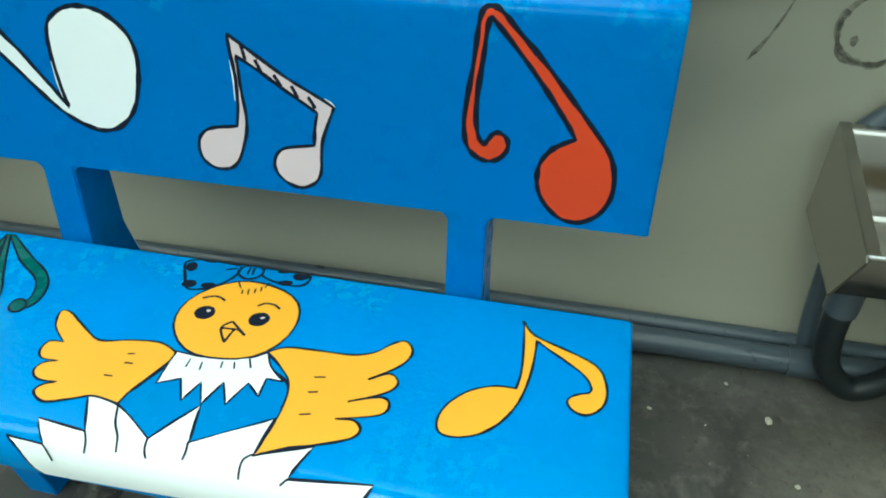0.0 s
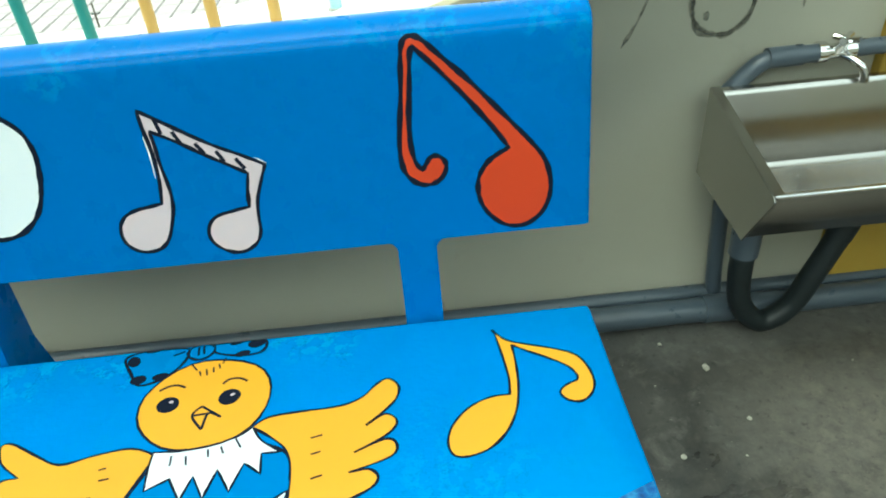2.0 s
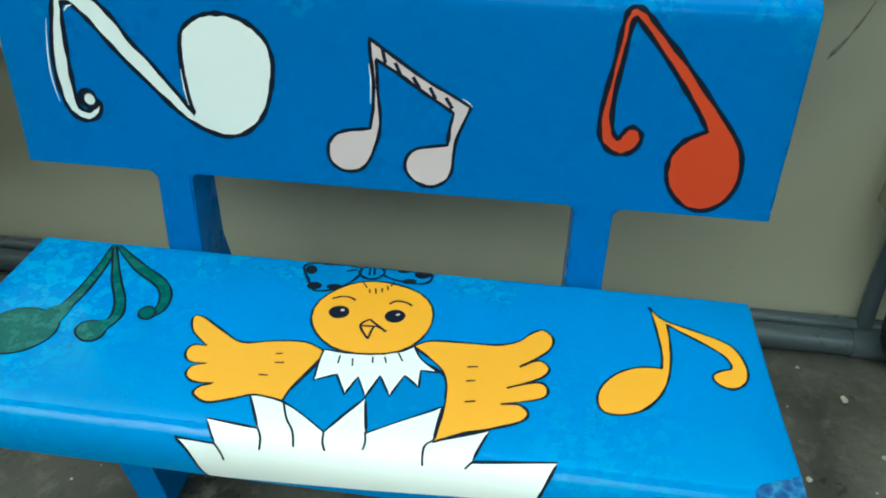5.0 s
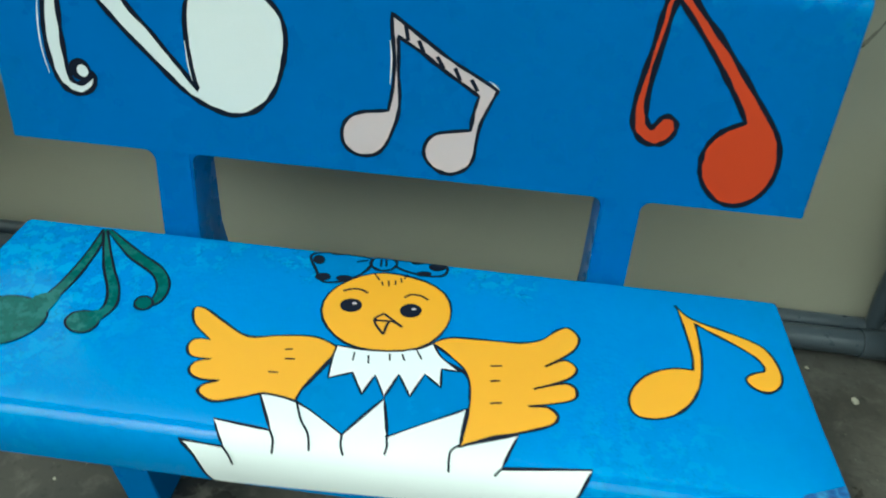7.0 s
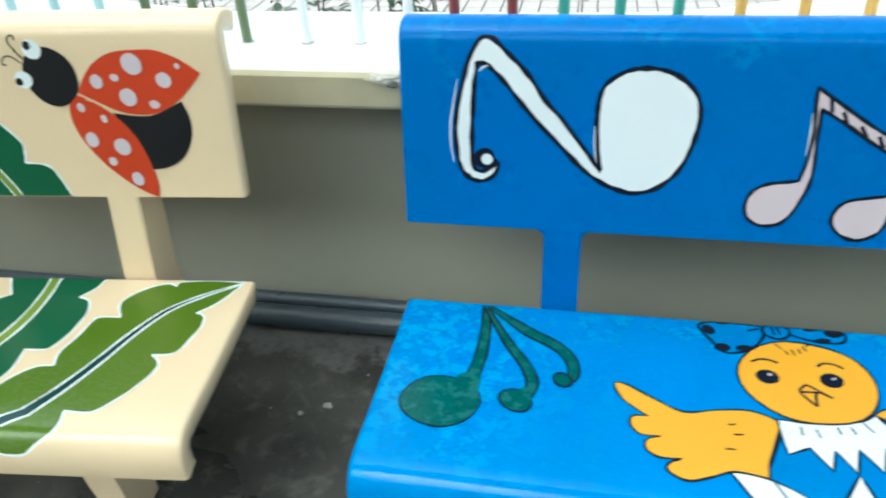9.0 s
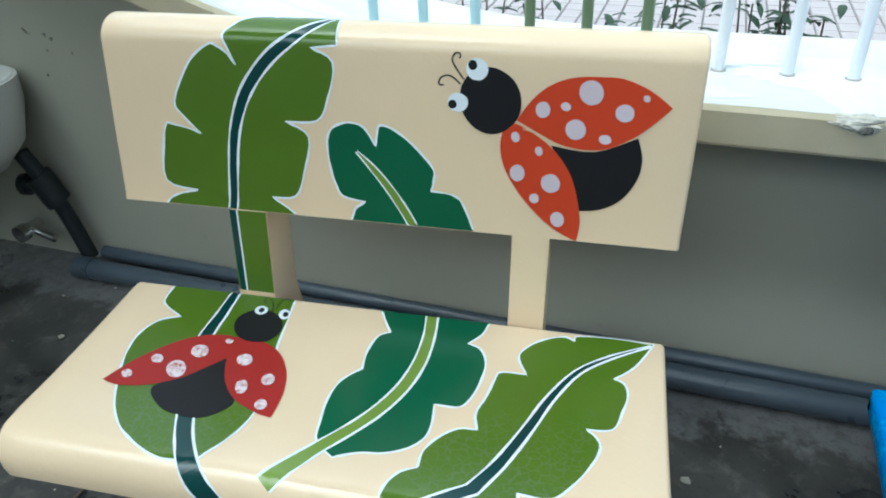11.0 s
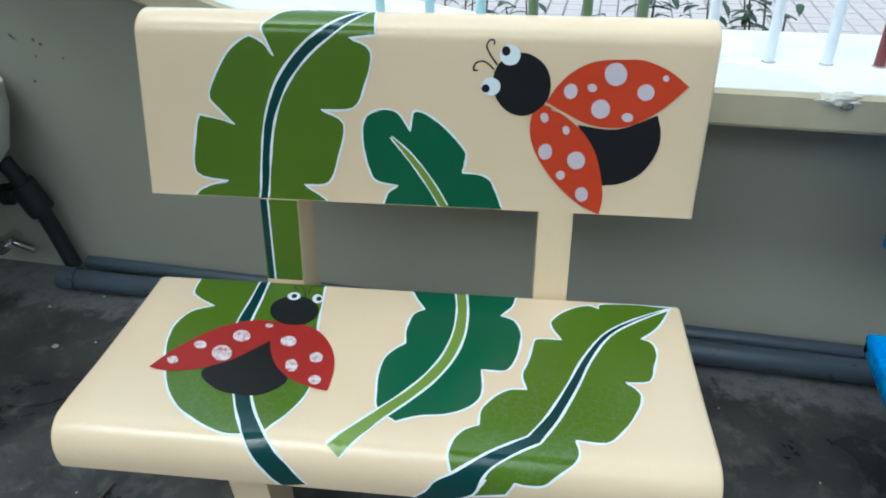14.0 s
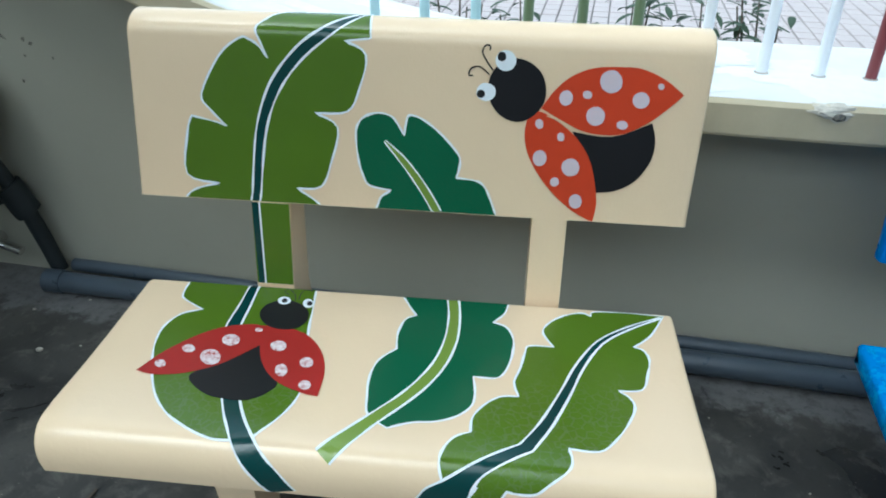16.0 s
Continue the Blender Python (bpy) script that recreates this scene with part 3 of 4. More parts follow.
art.stroke(LIGHTGREEN, [(545, 151), (579, 115), (609, 76), (633, 39), (655, 0)], [4, 14, 17, 18, 18], WHITE, 3)
art.done()


art = Motif("painted_red_motif", cream_back, BACK_CREAM, 1.17, "red and black spotted winged motif", 24)
art.fill(BLACK, [(919, 191, 1), (997, 184), (1071, 215, 1), (1082, 178), (1078, 137), (1053, 94), (1016, 71), (979, 65, 1), (952, 137)])
art.fill(RED, [(844, 230, 1), (866, 223), (901, 202), (932, 175), (958, 137), (974, 90), (983, 40), (979, 0, 1), (935, 22), (885, 66), (846, 119), (828, 166), (829, 207)])
art.fill(RED, [(855, 234, 1), (879, 271), (909, 299), (949, 316), (1002, 320), (1038, 318), (1083, 300), (1122, 272, 1), (1096, 244), (1063, 215), (1018, 191), (975, 187), (935, 194), (897, 212)])
art.stroke(CREAM, [(867, 219), (895, 211), (921, 197)], 2)
art.oval(BLACK, 805, 267, (56, 2), (4, -62))
art.oval(WHITE, 781, 323, (20, 1), (1, -20))
art.oval(WHITE, 746, 261, (19, 1), (1, -18))
art.oval(BLACK, 773, 330, (8, 0), (0, -9))
art.oval(BLACK, 736, 257, (8, 0), (0, -8))
art.stroke(BLACK, [(757, 304), (745, 320), (736, 337), (741, 349), (750, 349), (750, 341)], 3)
art.stroke(BLACK, [(751, 295), (733, 309), (716, 306), (711, 293), (720, 292)], 3)
art.done()


art = Motif("painted_leaf", cream_seat, SEAT_FACE, 1.17, "green banana leaf with dark stem running over the front edge")
art.fill(SEATGREEN, [(97, 7, 1), (100, 54), (114, 76), (166, 106, 1), (128, 124), (108, 166), (110, 212), (126, 265), (152, 322), (184, 375), (224, 416), (273, 444), (318, 458), (354, 458), (384, 454), (401, 436), (424, 400), (441, 347), (437, 263), (411, 159), (399, 73), (389, 7, 2)], WHITE, 4)
art.stroke(MIDRIB, [(248, 7), (250, 80), (252, 168), (280, 264), (326, 374), (355, 428), (392, 483), (423, 521), (448, 560)], [21, 25, 31, 29, 31, 32, 40, 48, 49], WHITE, 4)
art.done()


art = Motif("painted_leaf", cream_seat, SEAT_FACE, 1.17, "dark green leaf with pale green stem")
art.fill(DEEPGREEN, [(586, 7, 1), (603, 39), (624, 73, 1), (603, 89), (594, 135), (599, 185, 1), (570, 222), (561, 273), (567, 329), (578, 376), (617, 405, 1), (659, 386), (699, 379), (737, 360), (761, 329), (764, 289), (758, 250, 1), (799, 250), (817, 232), (830, 183), (832, 129), (816, 90), (788, 78, 1), (811, 46), (819, 7, 2)], WHITE, 4)
art.stroke(LIGHTGREEN, [(697, 7), (705, 68), (705, 144), (691, 216), (665, 277), (630, 332), (591, 382), (555, 428), (517, 472)], [25, 24, 26, 26, 26, 25, 26, 30, 34], WHITE, 4)
art.done()


art = Motif("painted_leaf", cream_seat, SEAT_FACE, 1.17, "long green leaf with dark midrib and white edge")
art.fill(SEATGREEN, [(1149, 15, 1), (1076, 9), (1003, 16), (995, 33, 1), (973, 23), (930, 42), (899, 75), (893, 104), (913, 143, 1), (865, 145), (856, 166), (847, 215), (836, 257), (845, 295, 1), (812, 299), (782, 326), (764, 361), (763, 397, 1), (737, 411), (720, 438), (715, 464), (722, 493, 1), (782, 500, 1), (755, 540, 1), (817, 529, 1), (831, 502, 1), (847, 505), (878, 503), (900, 485), (931, 459), (937, 440), (932, 416, 1), (984, 417), (1016, 385), (1046, 332), (1057, 296), (1049, 273), (1031, 258, 1), (1076, 250), (1093, 202), (1101, 160), (1093, 133), (1075, 125, 1), (1114, 84)], WHITE, 4)
art.stroke(MIDRIB, [(1144, 20), (1070, 65), (1008, 118), (963, 196), (933, 273), (894, 364), (860, 422)], [3, 9, 13, 17, 20, 23, 26], WHITE, 4)
art.fill(MIDRIB, [(849, 415, 1), (810, 438), (771, 461), (722, 493), (695, 510), (679, 535), (655, 560, 1), (688, 560), (722, 560, 1), (762, 534), (778, 495), (802, 470), (871, 429, 2)], WHITE, 4)
art.done()


art = Motif("painted_red_motif", cream_seat, SEAT_FACE, 1.17, "deep red and black spotted winged motif", 24)
art.fill(BLACK, [(324, 209, 1), (389, 302), (384, 340), (350, 366), (307, 367), (264, 355), (221, 314), (251, 278)])
art.fill(DEEPRED, [(114, 309, 1), (144, 247), (192, 188), (241, 156), (299, 144), (323, 164), (327, 205, 1), (300, 237), (262, 277), (205, 307), (152, 317)])
art.fill(DEEPRED, [(309, 146, 1), (361, 146), (415, 168), (455, 217), (474, 275), (477, 340, 1), (448, 335), (398, 314), (360, 280), (331, 227)])
art.oval(BLACK, 345, 104, (52, -6), (15, 50))
art.oval(WHITE, 330, 56, (14, -2), (4, 14))
art.oval(WHITE, 385, 60, (12, -1), (4, 16))
art.oval(BLACK, 331, 56, (6, -1), (2, 8))
art.oval(BLACK, 388, 60, (6, -1), (2, 8))
art.stroke(BLACK, [(355, 55), (347, 31), (328, 12), (323, 25), (334, 34)], 2)
art.stroke(BLACK, [(361, 50), (360, 25), (371, 8), (384, 18)], 2)
art.done()


art = Motif("painted_note", blue_back, BACK_FACE, 1.5, "white painted music note with black outline")
HEAD = [(160, 372), (180, 368), (201, 348), (221, 329), (247, 301), (275, 260), (306, 227), (331, 195), (357, 163), (385, 127, 1), (378, 153), (374, 187), (371, 225), (373, 264), (381, 289), (400, 306), (422, 317), (445, 321), (473, 320), (502, 311), (526, 294), (543, 273), (551, 242), (549, 211), (541, 175), (529, 143), (510, 116), (481, 94), (445, 86), (414, 93), (388, 104)]
STEM = [(362, 121), (337, 143), (300, 181), (262, 219), (226, 260), (201, 291), (178, 314), (163, 325), (149, 325, 1), (144, 292), (141, 243), (139, 198), (139, 156), (142, 128), (152, 118), (168, 120), (180, 131), (184, 141, 1), (190, 133), (186, 116), (173, 103), (153, 97), (131, 105), (116, 126), (109, 161), (107, 200), (111, 241), (122, 291), (132, 329), (147, 360)]
art.fill(WHITE, HEAD + STEM, LINE, 8)
art.oval(LINE, 163, 144, (21, 0), (0, 21))
art.oval(WHITE, 168, 142, (11, 0), (0, 11))
art.stroke(WHITE, [(112, 295), (100, 230), (97, 178), (103, 131)], [1, 3, 3, 1])
art.stroke(WHITE, [(152, 310), (159, 318), (170, 322)], [1, 4, 1])
art.stroke(WHITE, [(368, 215), (370, 175), (375, 144)], [1, 3, 1])
art.done()


art = Motif("painted_note", blue_back, BACK_FACE, 1.5, "pale pink painted music note with black outline")
art.fill(PINK, [(736, 294, 1), (765, 275), (801, 251), (845, 223), (886, 202), (927, 180, 1), (917, 156), (902, 116), (897, 81), (895, 52), (883, 29), (858, 15), (833, 18), (812, 33), (803, 53), (808, 75), (824, 90), (851, 97), (885, 103, 1), (888, 134), (895, 166, 1), (870, 182), (829, 207), (790, 233), (748, 257, 1), (750, 232), (751, 195), (755, 152), (753, 118), (744, 88), (731, 57), (712, 38), (683, 34), (661, 45), (651, 64), (653, 89), (666, 107), (687, 117), (711, 121), (735, 125, 1), (742, 168), (743, 216), (738, 263)], LINE, 6)
art.stroke(LINE, [(760, 278), (766, 251)], 7)
art.stroke(LINE, [(784, 253), (794, 232)], 7)
art.stroke(LINE, [(817, 229), (830, 209)], 7)
art.stroke(LINE, [(849, 212), (860, 191)], 7)
art.stroke(LINE, [(879, 195), (892, 175)], 7)
art.stroke(WHITE, [(735, 249), (738, 216), (737, 173)], [1, 3, 1])
art.stroke(WHITE, [(910, 195), (920, 189), (930, 181)], [1, 3, 1])
art.done()


art = Motif("painted_note", blue_back, BACK_FACE, 1.5, "orange red painted music note with black outline")
art.fill(RED, [(1193, 372), (1207, 371), (1222, 360), (1244, 337), (1287, 294), (1334, 241), (1367, 203), (1398, 166), (1417, 137), (1426, 102), (1425, 68), (1412, 37), (1391, 18), (1368, 11), (1340, 17), (1315, 38), (1300, 63), (1295, 89), (1298, 117), (1313, 141), (1331, 155), (1353, 166, 1), (1338, 190), (1314, 223), (1278, 269), (1235, 319), (1199, 357, 1), (1194, 340), (1189, 289), (1183, 234), (1182, 186), (1188, 154), (1198, 142), (1206, 151), (1213, 161), (1225, 164), (1238, 154), (1240, 139), (1233, 124), (1219, 113), (1200, 111), (1181, 120), (1166, 142), (1162, 180), (1166, 222), (1174, 281), (1179, 337), (1184, 363)], LINE, 8)
art.done()


art = Motif("painted_note", blue_seat, SEAT_FACE, 1.5, "dark sea green painted music note on the seat")
art.stroke(SEAGREEN, [(171, 16), (180, 94), (180, 175), (170, 237)], [11, 19, 22, 25], LINE, 4)
art.stroke(SEAGREEN, [(173, 23), (229, 123), (268, 182), (285, 227), (277, 258), (262, 274)], [7, 17, 20, 21, 21, 23], LINE, 4)
art.stroke(SEAGREEN, [(179, 18), (260, 82), (324, 122), (353, 160), (358, 198), (342, 215)], [7, 23, 23, 22, 20, 19], LINE, 4)
art.oval(SEAGREEN, 124, 294, (61, -35), (39, 53), LINE, 3)
art.oval(SEAGREEN, 258, 275, (27, -6), (12, 26), LINE, 4)
art.oval(SEAGREEN, 339, 212, (16, -3), (6, 17), LINE, 4)
art.fill(SEAGREEN, [(143, 236), (169, 212), (188, 220), (188, 261), (176, 292)])
art.fill(SEAGREEN, [(255, 254), (282, 241), (287, 269), (270, 288)])
art.done()


art = Motif("painted_note", blue_seat, SEAT_FACE, 1.5, "yellow painted music note on the seat")
art.stroke(LINE, [(1300, 50), (1314, 80)], 6.4)
art.fill(YELLOW, [(1303, 55, 1), (1327, 84), (1389, 109), (1439, 134), (1457, 168), (1460, 205), (1449, 232), (1427, 247), (1405, 240), (1396, 222), (1409, 207), (1431, 198, 1), (1434, 186), (1422, 163), (1393, 139), (1353, 112), (1331, 95, 1), (1331, 148), (1327, 197), (1316, 247), (1295, 290), (1264, 322), (1227, 336), (1201, 331), (1193, 304), (1204, 269), (1234, 235), (1274, 216), (1309, 214, 1), (1313, 179), (1310, 123)], LINE, 4)
art.done()


art = Motif("painted_motif", blue_seat, SEAT_FACE, 1.5, "yellow and white cartoon motif with outspread wings")
art.fill(MIDBLUE, [(669, 393), (680, 350), (701, 296, 1), (891, 264, 1), (928, 290), (938, 339), (935, 381), (827, 446, 1), (756, 451, 1)], LINE, 4)
art.fill(WHITE, [(511, 479, 1), (580, 482, 1), (557, 443, 1), (646, 450, 1), (609, 384, 1), (671, 393), (754, 443, 1), (804, 363, 1), (822, 436, 1), (909, 381), (936, 362, 1), (930, 438, 1), (1018, 402, 1), (996, 462, 1), (1128, 447, 1), (1109, 490), (1102, 508, 2), (1045, 519, 2), (586, 560, 2), (559, 560), (537, 505)], LINE, 4)
art.fill(YELLOW, [(709, 264, 1), (663, 244), (605, 250), (549, 262), (500, 236), (451, 206), (432, 210), (448, 247), (489, 281, 1), (463, 283), (458, 304), (474, 324), (508, 324, 1), (484, 335), (482, 356), (503, 371), (538, 369, 1), (517, 381), (514, 398), (543, 413), (579, 401), (614, 385), (647, 387), (668, 391, 1), (674, 356), (693, 305)], LINE, 4)
art.fill(YELLOW, [(863, 226, 1), (890, 207), (944, 202), (1013, 199), (1052, 184), (1077, 157), (1099, 147), (1117, 170), (1105, 205), (1058, 249, 1), (1091, 228), (1111, 246), (1095, 272), (1039, 303, 1), (1090, 282), (1109, 294), (1099, 319), (1031, 342, 1), (1062, 339), (1078, 355), (1067, 376), (1019, 399), (977, 414), (931, 438, 1), (937, 387), (938, 333), (927, 284), (895, 250)], LINE, 4)
art.fill(WHITE, [(703, 258, 1), (746, 260), (794, 256), (840, 243), (865, 226, 1), (883, 257), (920, 285, 1), (886, 284, 1), (889, 325, 1), (860, 300, 1), (843, 353, 1), (818, 308, 1), (803, 361, 1), (780, 316, 1), (767, 361, 1), (742, 316, 1), (706, 335, 1), (702, 289)], LINE, 4)
art.oval(YELLOW, 771, 156, (116, -20), (19, 103), LINE, 4)
art.oval(LINE, 704, 154, (20, -4), (4, 18))
art.oval(LINE, 813, 150, (20, -4), (3, 18))
art.oval(PINK, 709, 148, (4, -1), (1, 3))
art.oval(PINK, 818, 145, (4, -1), (0, 3))
art.stroke(LINE, [(681, 118), (698, 109), (714, 109), (728, 116)], 4.8)
art.stroke(LINE, [(796, 117), (807, 107), (826, 107), (841, 116)], 4.8)
art.stroke(LINE, [(767, 166), (753, 186), (775, 219)], 4.8)
art.stroke(LINE, [(775, 219), (781, 184), (805, 195)], 4.8)
art.stroke(LINE, [(805, 195), (767, 166)], 4.8)
art.stroke(LINE, [(753, 186), (781, 184)], 4.8)
art.stroke(LINE, [(730, 60), (742, 76)], 3.2)
art.stroke(LINE, [(747, 79), (751, 91)], 3.2)
art.stroke(LINE, [(759, 75), (763, 91)], 3.2)
art.stroke(LINE, [(772, 72), (774, 85)], 3.2)
art.stroke(LINE, [(781, 64), (785, 77)], 3.2)
art.stroke(LINE, [(792, 50), (788, 65)], 3.2)
art.stroke(LINE, [(620, 283), (632, 280)], 3.2)
art.stroke(LINE, [(626, 304), (642, 302)], 3.2)
art.stroke(LINE, [(608, 338), (624, 337)], 3.2)
art.stroke(LINE, [(966, 264), (985, 260)], 3.2)
art.stroke(LINE, [(968, 298), (984, 294)], 3.2)
art.stroke(LINE, [(971, 347), (989, 342)], 3.2)
art.stroke(LINE, [(736, 270), (737, 290)], 3.2)
art.stroke(LINE, [(760, 273), (764, 292)], 3.2)
art.stroke(LINE, [(795, 264), (798, 280)], 3.2)
art.stroke(LINE, [(816, 261), (822, 276)], 3.2)
art.stroke(LINE, [(839, 248), (850, 268)], 3.2)
art.stroke(LINE, [(580, 482), (590, 494), (596, 508)], 3.5)
art.stroke(LINE, [(646, 450), (654, 464), (655, 483)], 3.5)
art.stroke(LINE, [(671, 393), (687, 427), (704, 449), (710, 472)], 3.5)
art.stroke(LINE, [(754, 441), (756, 460), (762, 472)], 3.5)
art.stroke(LINE, [(820, 435), (824, 451), (822, 464)], 3.5)
art.stroke(LINE, [(930, 436), (918, 449), (919, 476)], 3.5)
art.stroke(LINE, [(996, 462), (986, 473)], 3.5)
art.done()


art = Motif("damaged_corner", blue_seat, SEAT_FACE, 1.5, "chipped rough corner under dark blue paint")
art.fill(BLUE_ROUGH, [(1423, 459), (1431, 444), (1449, 437), (1474, 427), (1499, 418, 1), (1500, 444), (1491, 478, 1), (1458, 491), (1432, 481)])
art.done()


art = Motif("painted_bow", blue_seat, SEAT_FACE, 1.5, "dark spotted bow outline in navy paint")
art.fill(MIDBLUE, [(596, 24), (635, 7), (693, 9), (718, 20), (708, 57), (677, 88), (638, 98), (616, 66)], LINE, 5)
art.fill(MIDBLUE, [(761, 10), (805, 7), (856, 7), (866, 25), (855, 44), (817, 47), (770, 33)], LINE, 5)
art.oval(LINE, 614, 35, (12, -2), (4, 14))
art.oval(LINE, 645, 10, (14, -2), (1, 5))
art.oval(LINE, 634, 84, (15, -3), (3, 11))
art.oval(LINE, 674, 81, (15, -3), (2, 8))
art.oval(LINE, 806, 11, (13, -3), (1, 6))
art.oval(LINE, 846, 18, (17, -3), (2, 12))
art.oval(LINE, 822, 43, (15, -3), (1, 8))
art.oval(MIDBLUE, 741, 25, (25, -5), (4, 21), LINE, 5)
art.stroke(LINE, [(734, 12), (737, 36)], 4.8)
art.stroke(LINE, [(743, 9), (747, 34)], 4.8)
art.stroke(LINE, [(688, 30), (709, 21)], 4.8)
art.done()


spot(cream_back, BACK_CREAM, PINK, 983, 292, (21, 1), (3, -22))
spot(cream_back, BACK_CREAM, PINK, 901, 257, (13, 1), (1, -15))
spot(cream_back, BACK_CREAM, PINK, 941, 265, (9, 0), (1, -8))
spot(cream_back, BACK_CREAM, PINK, 1043, 259, (16, 1), (2, -16))
spot(cream_back, BACK_CREAM, PINK, 961, 224, (18, 1), (2, -19))
spot(cream_back, BACK_CREAM, PINK, 1014, 209, (11, 0), (1, -9))
spot(cream_back, BACK_CREAM, PINK, 1077, 287, (6, 0), (1, -6))
spot(cream_back, BACK_CREAM, PINK, 854, 203, (8, 0), (1, -10))
spot(cream_back, BACK_CREAM, PINK, 898, 179, (7, 0), (1, -9))
spot(cream_back, BACK_CREAM, PINK, 860, 133, (14, 1), (1, -17))
spot(cream_back, BACK_CREAM, PINK, 923, 117, (18, 1), (2, -19))
spot(cream_back, BACK_CREAM, PINK, 894, 84, (9, 1), (1, -10))
spot(cream_back, BACK_CREAM, PINK, 940, 44, (13, 1), (2, -16))
spot(cream_seat, SEAT_FACE, PATCHY, 152, 286, (11, -1), (5, 11))
spot(cream_seat, SEAT_FACE, PATCHY, 188, 236, (13, -1), (5, 12))
spot(cream_seat, SEAT_FACE, PATCHY, 241, 256, (20, -2), (9, 23))
spot(cream_seat, SEAT_FACE, PATCHY, 262, 200, (18, -2), (6, 18))
spot(cream_seat, SEAT_FACE, PATCHY, 308, 162, (8, -1), (2, 7))
spot(cream_seat, SEAT_FACE, PATCHY, 363, 207, (16, -2), (5, 16))
spot(cream_seat, SEAT_FACE, PATCHY, 432, 250, (13, -2), (4, 15))
spot(cream_seat, SEAT_FACE, PATCHY, 390, 278, (12, -1), (5, 18))
spot(cream_seat, SEAT_FACE, PATCHY, 446, 314, (12, -1), (3, 13))


# ---- pipes along the wall ----
def pipe(name, paths, mat, label, category="pipe"):
    thing = tagged(new(name), label, category)
    for pname, path, r in paths:
        bm = bmesh.new()
        tube(bm, path, r, 16)
        part(pname, bm, mat, thing, "", True)
    return thing


pipe("drain_pipe", [("tube", [(-2.27, 0.351, 0.036), (-1, 0.37, 0.038), (0.8, 0.376, 0.04), (2.0, 0.378, 0.04), (3.4, 0.38, 0.04)], 0.034),
                    ("coupling", [(-2.285, 0.3508, 0.036), (-2.222, 0.352, 0.036)], 0.039), ("coupling", [(1.93, 0.378, 0.04), (2.03, 0.378, 0.04)], 0.039),
                    ("coupling", [(0.94, 0.376, 0.04), (1.02, 0.376, 0.04)], 0.037)],
     PVC, "thick grey plastic drain pipe lying along the wall")
pipe("water_pipe", [("tube", [(-2.24, 0.436, 0.05), (0, 0.436, 0.053), (1.9, 0.436, 0.053), (3.4, 0.436, 0.05)], 0.022)], PVC, "thin grey plastic water pipe along the wall base")

# ---- steel trough sink ----
sink = tagged(new("trough_sink"), "wall-hung stainless steel trough sink with sloping front", "sink")


def sheet(bm, line, x0, x1, thick):
    inner = [tuple(Vector(p) - section_normal(line, i, 1) * thick) for i, p in enumerate(line)]
    extrude_profile(bm, list(line) + inner[::-1], x0, x1)


bm = bmesh.new()
sheet(bm, [(0.4, 0.684), (0.378, 0.686), (0.368, 0.674), (0.36, 0.5), (0.345, 0.487), (0.14, 0.467), (0.12, 0.474), (0.04, 0.604), (0.038, 0.615), (0.05, 0.618)], 1.86, 3.2, 0.003)
part("basin", bm, STEEL, sink, "", True)
for x in (1.856, 3.2):
    bm = bmesh.new()
    prism(bm, [(0.39, 0.69), (0.392, 0.474), (0.125, 0.458), (0.034, 0.609), (0.044, 0.618)], 0, x, x + 0.004)
    bmesh.ops.bevel(bm, geom=bm.edges[:], offset=0.0012, segments=1, affect="EDGES")
    part("end_plate", bm, STEEL, sink)
bm = bmesh.new()
prism(bm, [(0.388, 0.6925), (0.042, 0.6205), (0.042, 0.616), (0.388, 0.688)], 0, 1.857, 1.878)
part("rim", bm, STEEL, sink)
bm = bmesh.new()
tube(bm, [(1.858, 0.042, 0.617), (2.5, 0.042, 0.617), (3.2, 0.042, 0.617)], 0.0045, 10)
part("front_lip", bm, CHROME, sink, "", True)
bm = bmesh.new()
tube(bm, [(1.968, 0.3, 0.473), (1.966, 0.3, 0.285)], 0.036, 18)
part("drain_stub", bm, PVC, sink, "grey plastic outlet stub", True)

pipe("trap_hose", [("hose", spline([(1.966, 0.3, 0.31), (1.972, 0.3, 0.19), (1.996, 0.3, 0.105), (2.058, 0.3, 0.05), (2.124, 0.3, 0.092), (2.162, 0.3, 0.19), (2.19, 0.3, 0.275), (2.206, 0.3, 0.33)], 6), 0.029), ("end_cap", [(2.199, 0.3, 0.308), (2.212, 0.3, 0.352)], 0.032)],
     RUBBER, "dark flexible drain hose looped under the trough sink", "hose")
pipe("supply_pipe", [("tube", spline([(1.952, 0.43, 0.46), (1.958, 0.43, 0.3), (1.966, 0.43, 0.16), (1.974, 0.428, 0.075), (1.972, 0.424, 0.04)], 4), 0.021)], PVC, "short grey plastic riser pipe beside the sink")
pipe("tap_pipe", [("tube", spline([(1.9, 0.42, 0.56), (1.905, 0.42, 0.64), (1.925, 0.42, 0.672), (1.962, 0.42, 0.712), (1.985, 0.42, 0.727), (2.015, 0.42, 0.733), (2.07, 0.42, 0.735), (2.12, 0.42, 0.735)], 5), 0.0205),
                  ("tube", [(2.18, 0.42, 0.738), (2.5, 0.42, 0.744), (3.2, 0.42, 0.75)], 0.019),
                  ("coupling", [(1.99, 0.42, 0.7335), (2.07, 0.42, 0.735)], 0.0235)], PVC, "grey plastic water pipe with elbow above the sink")

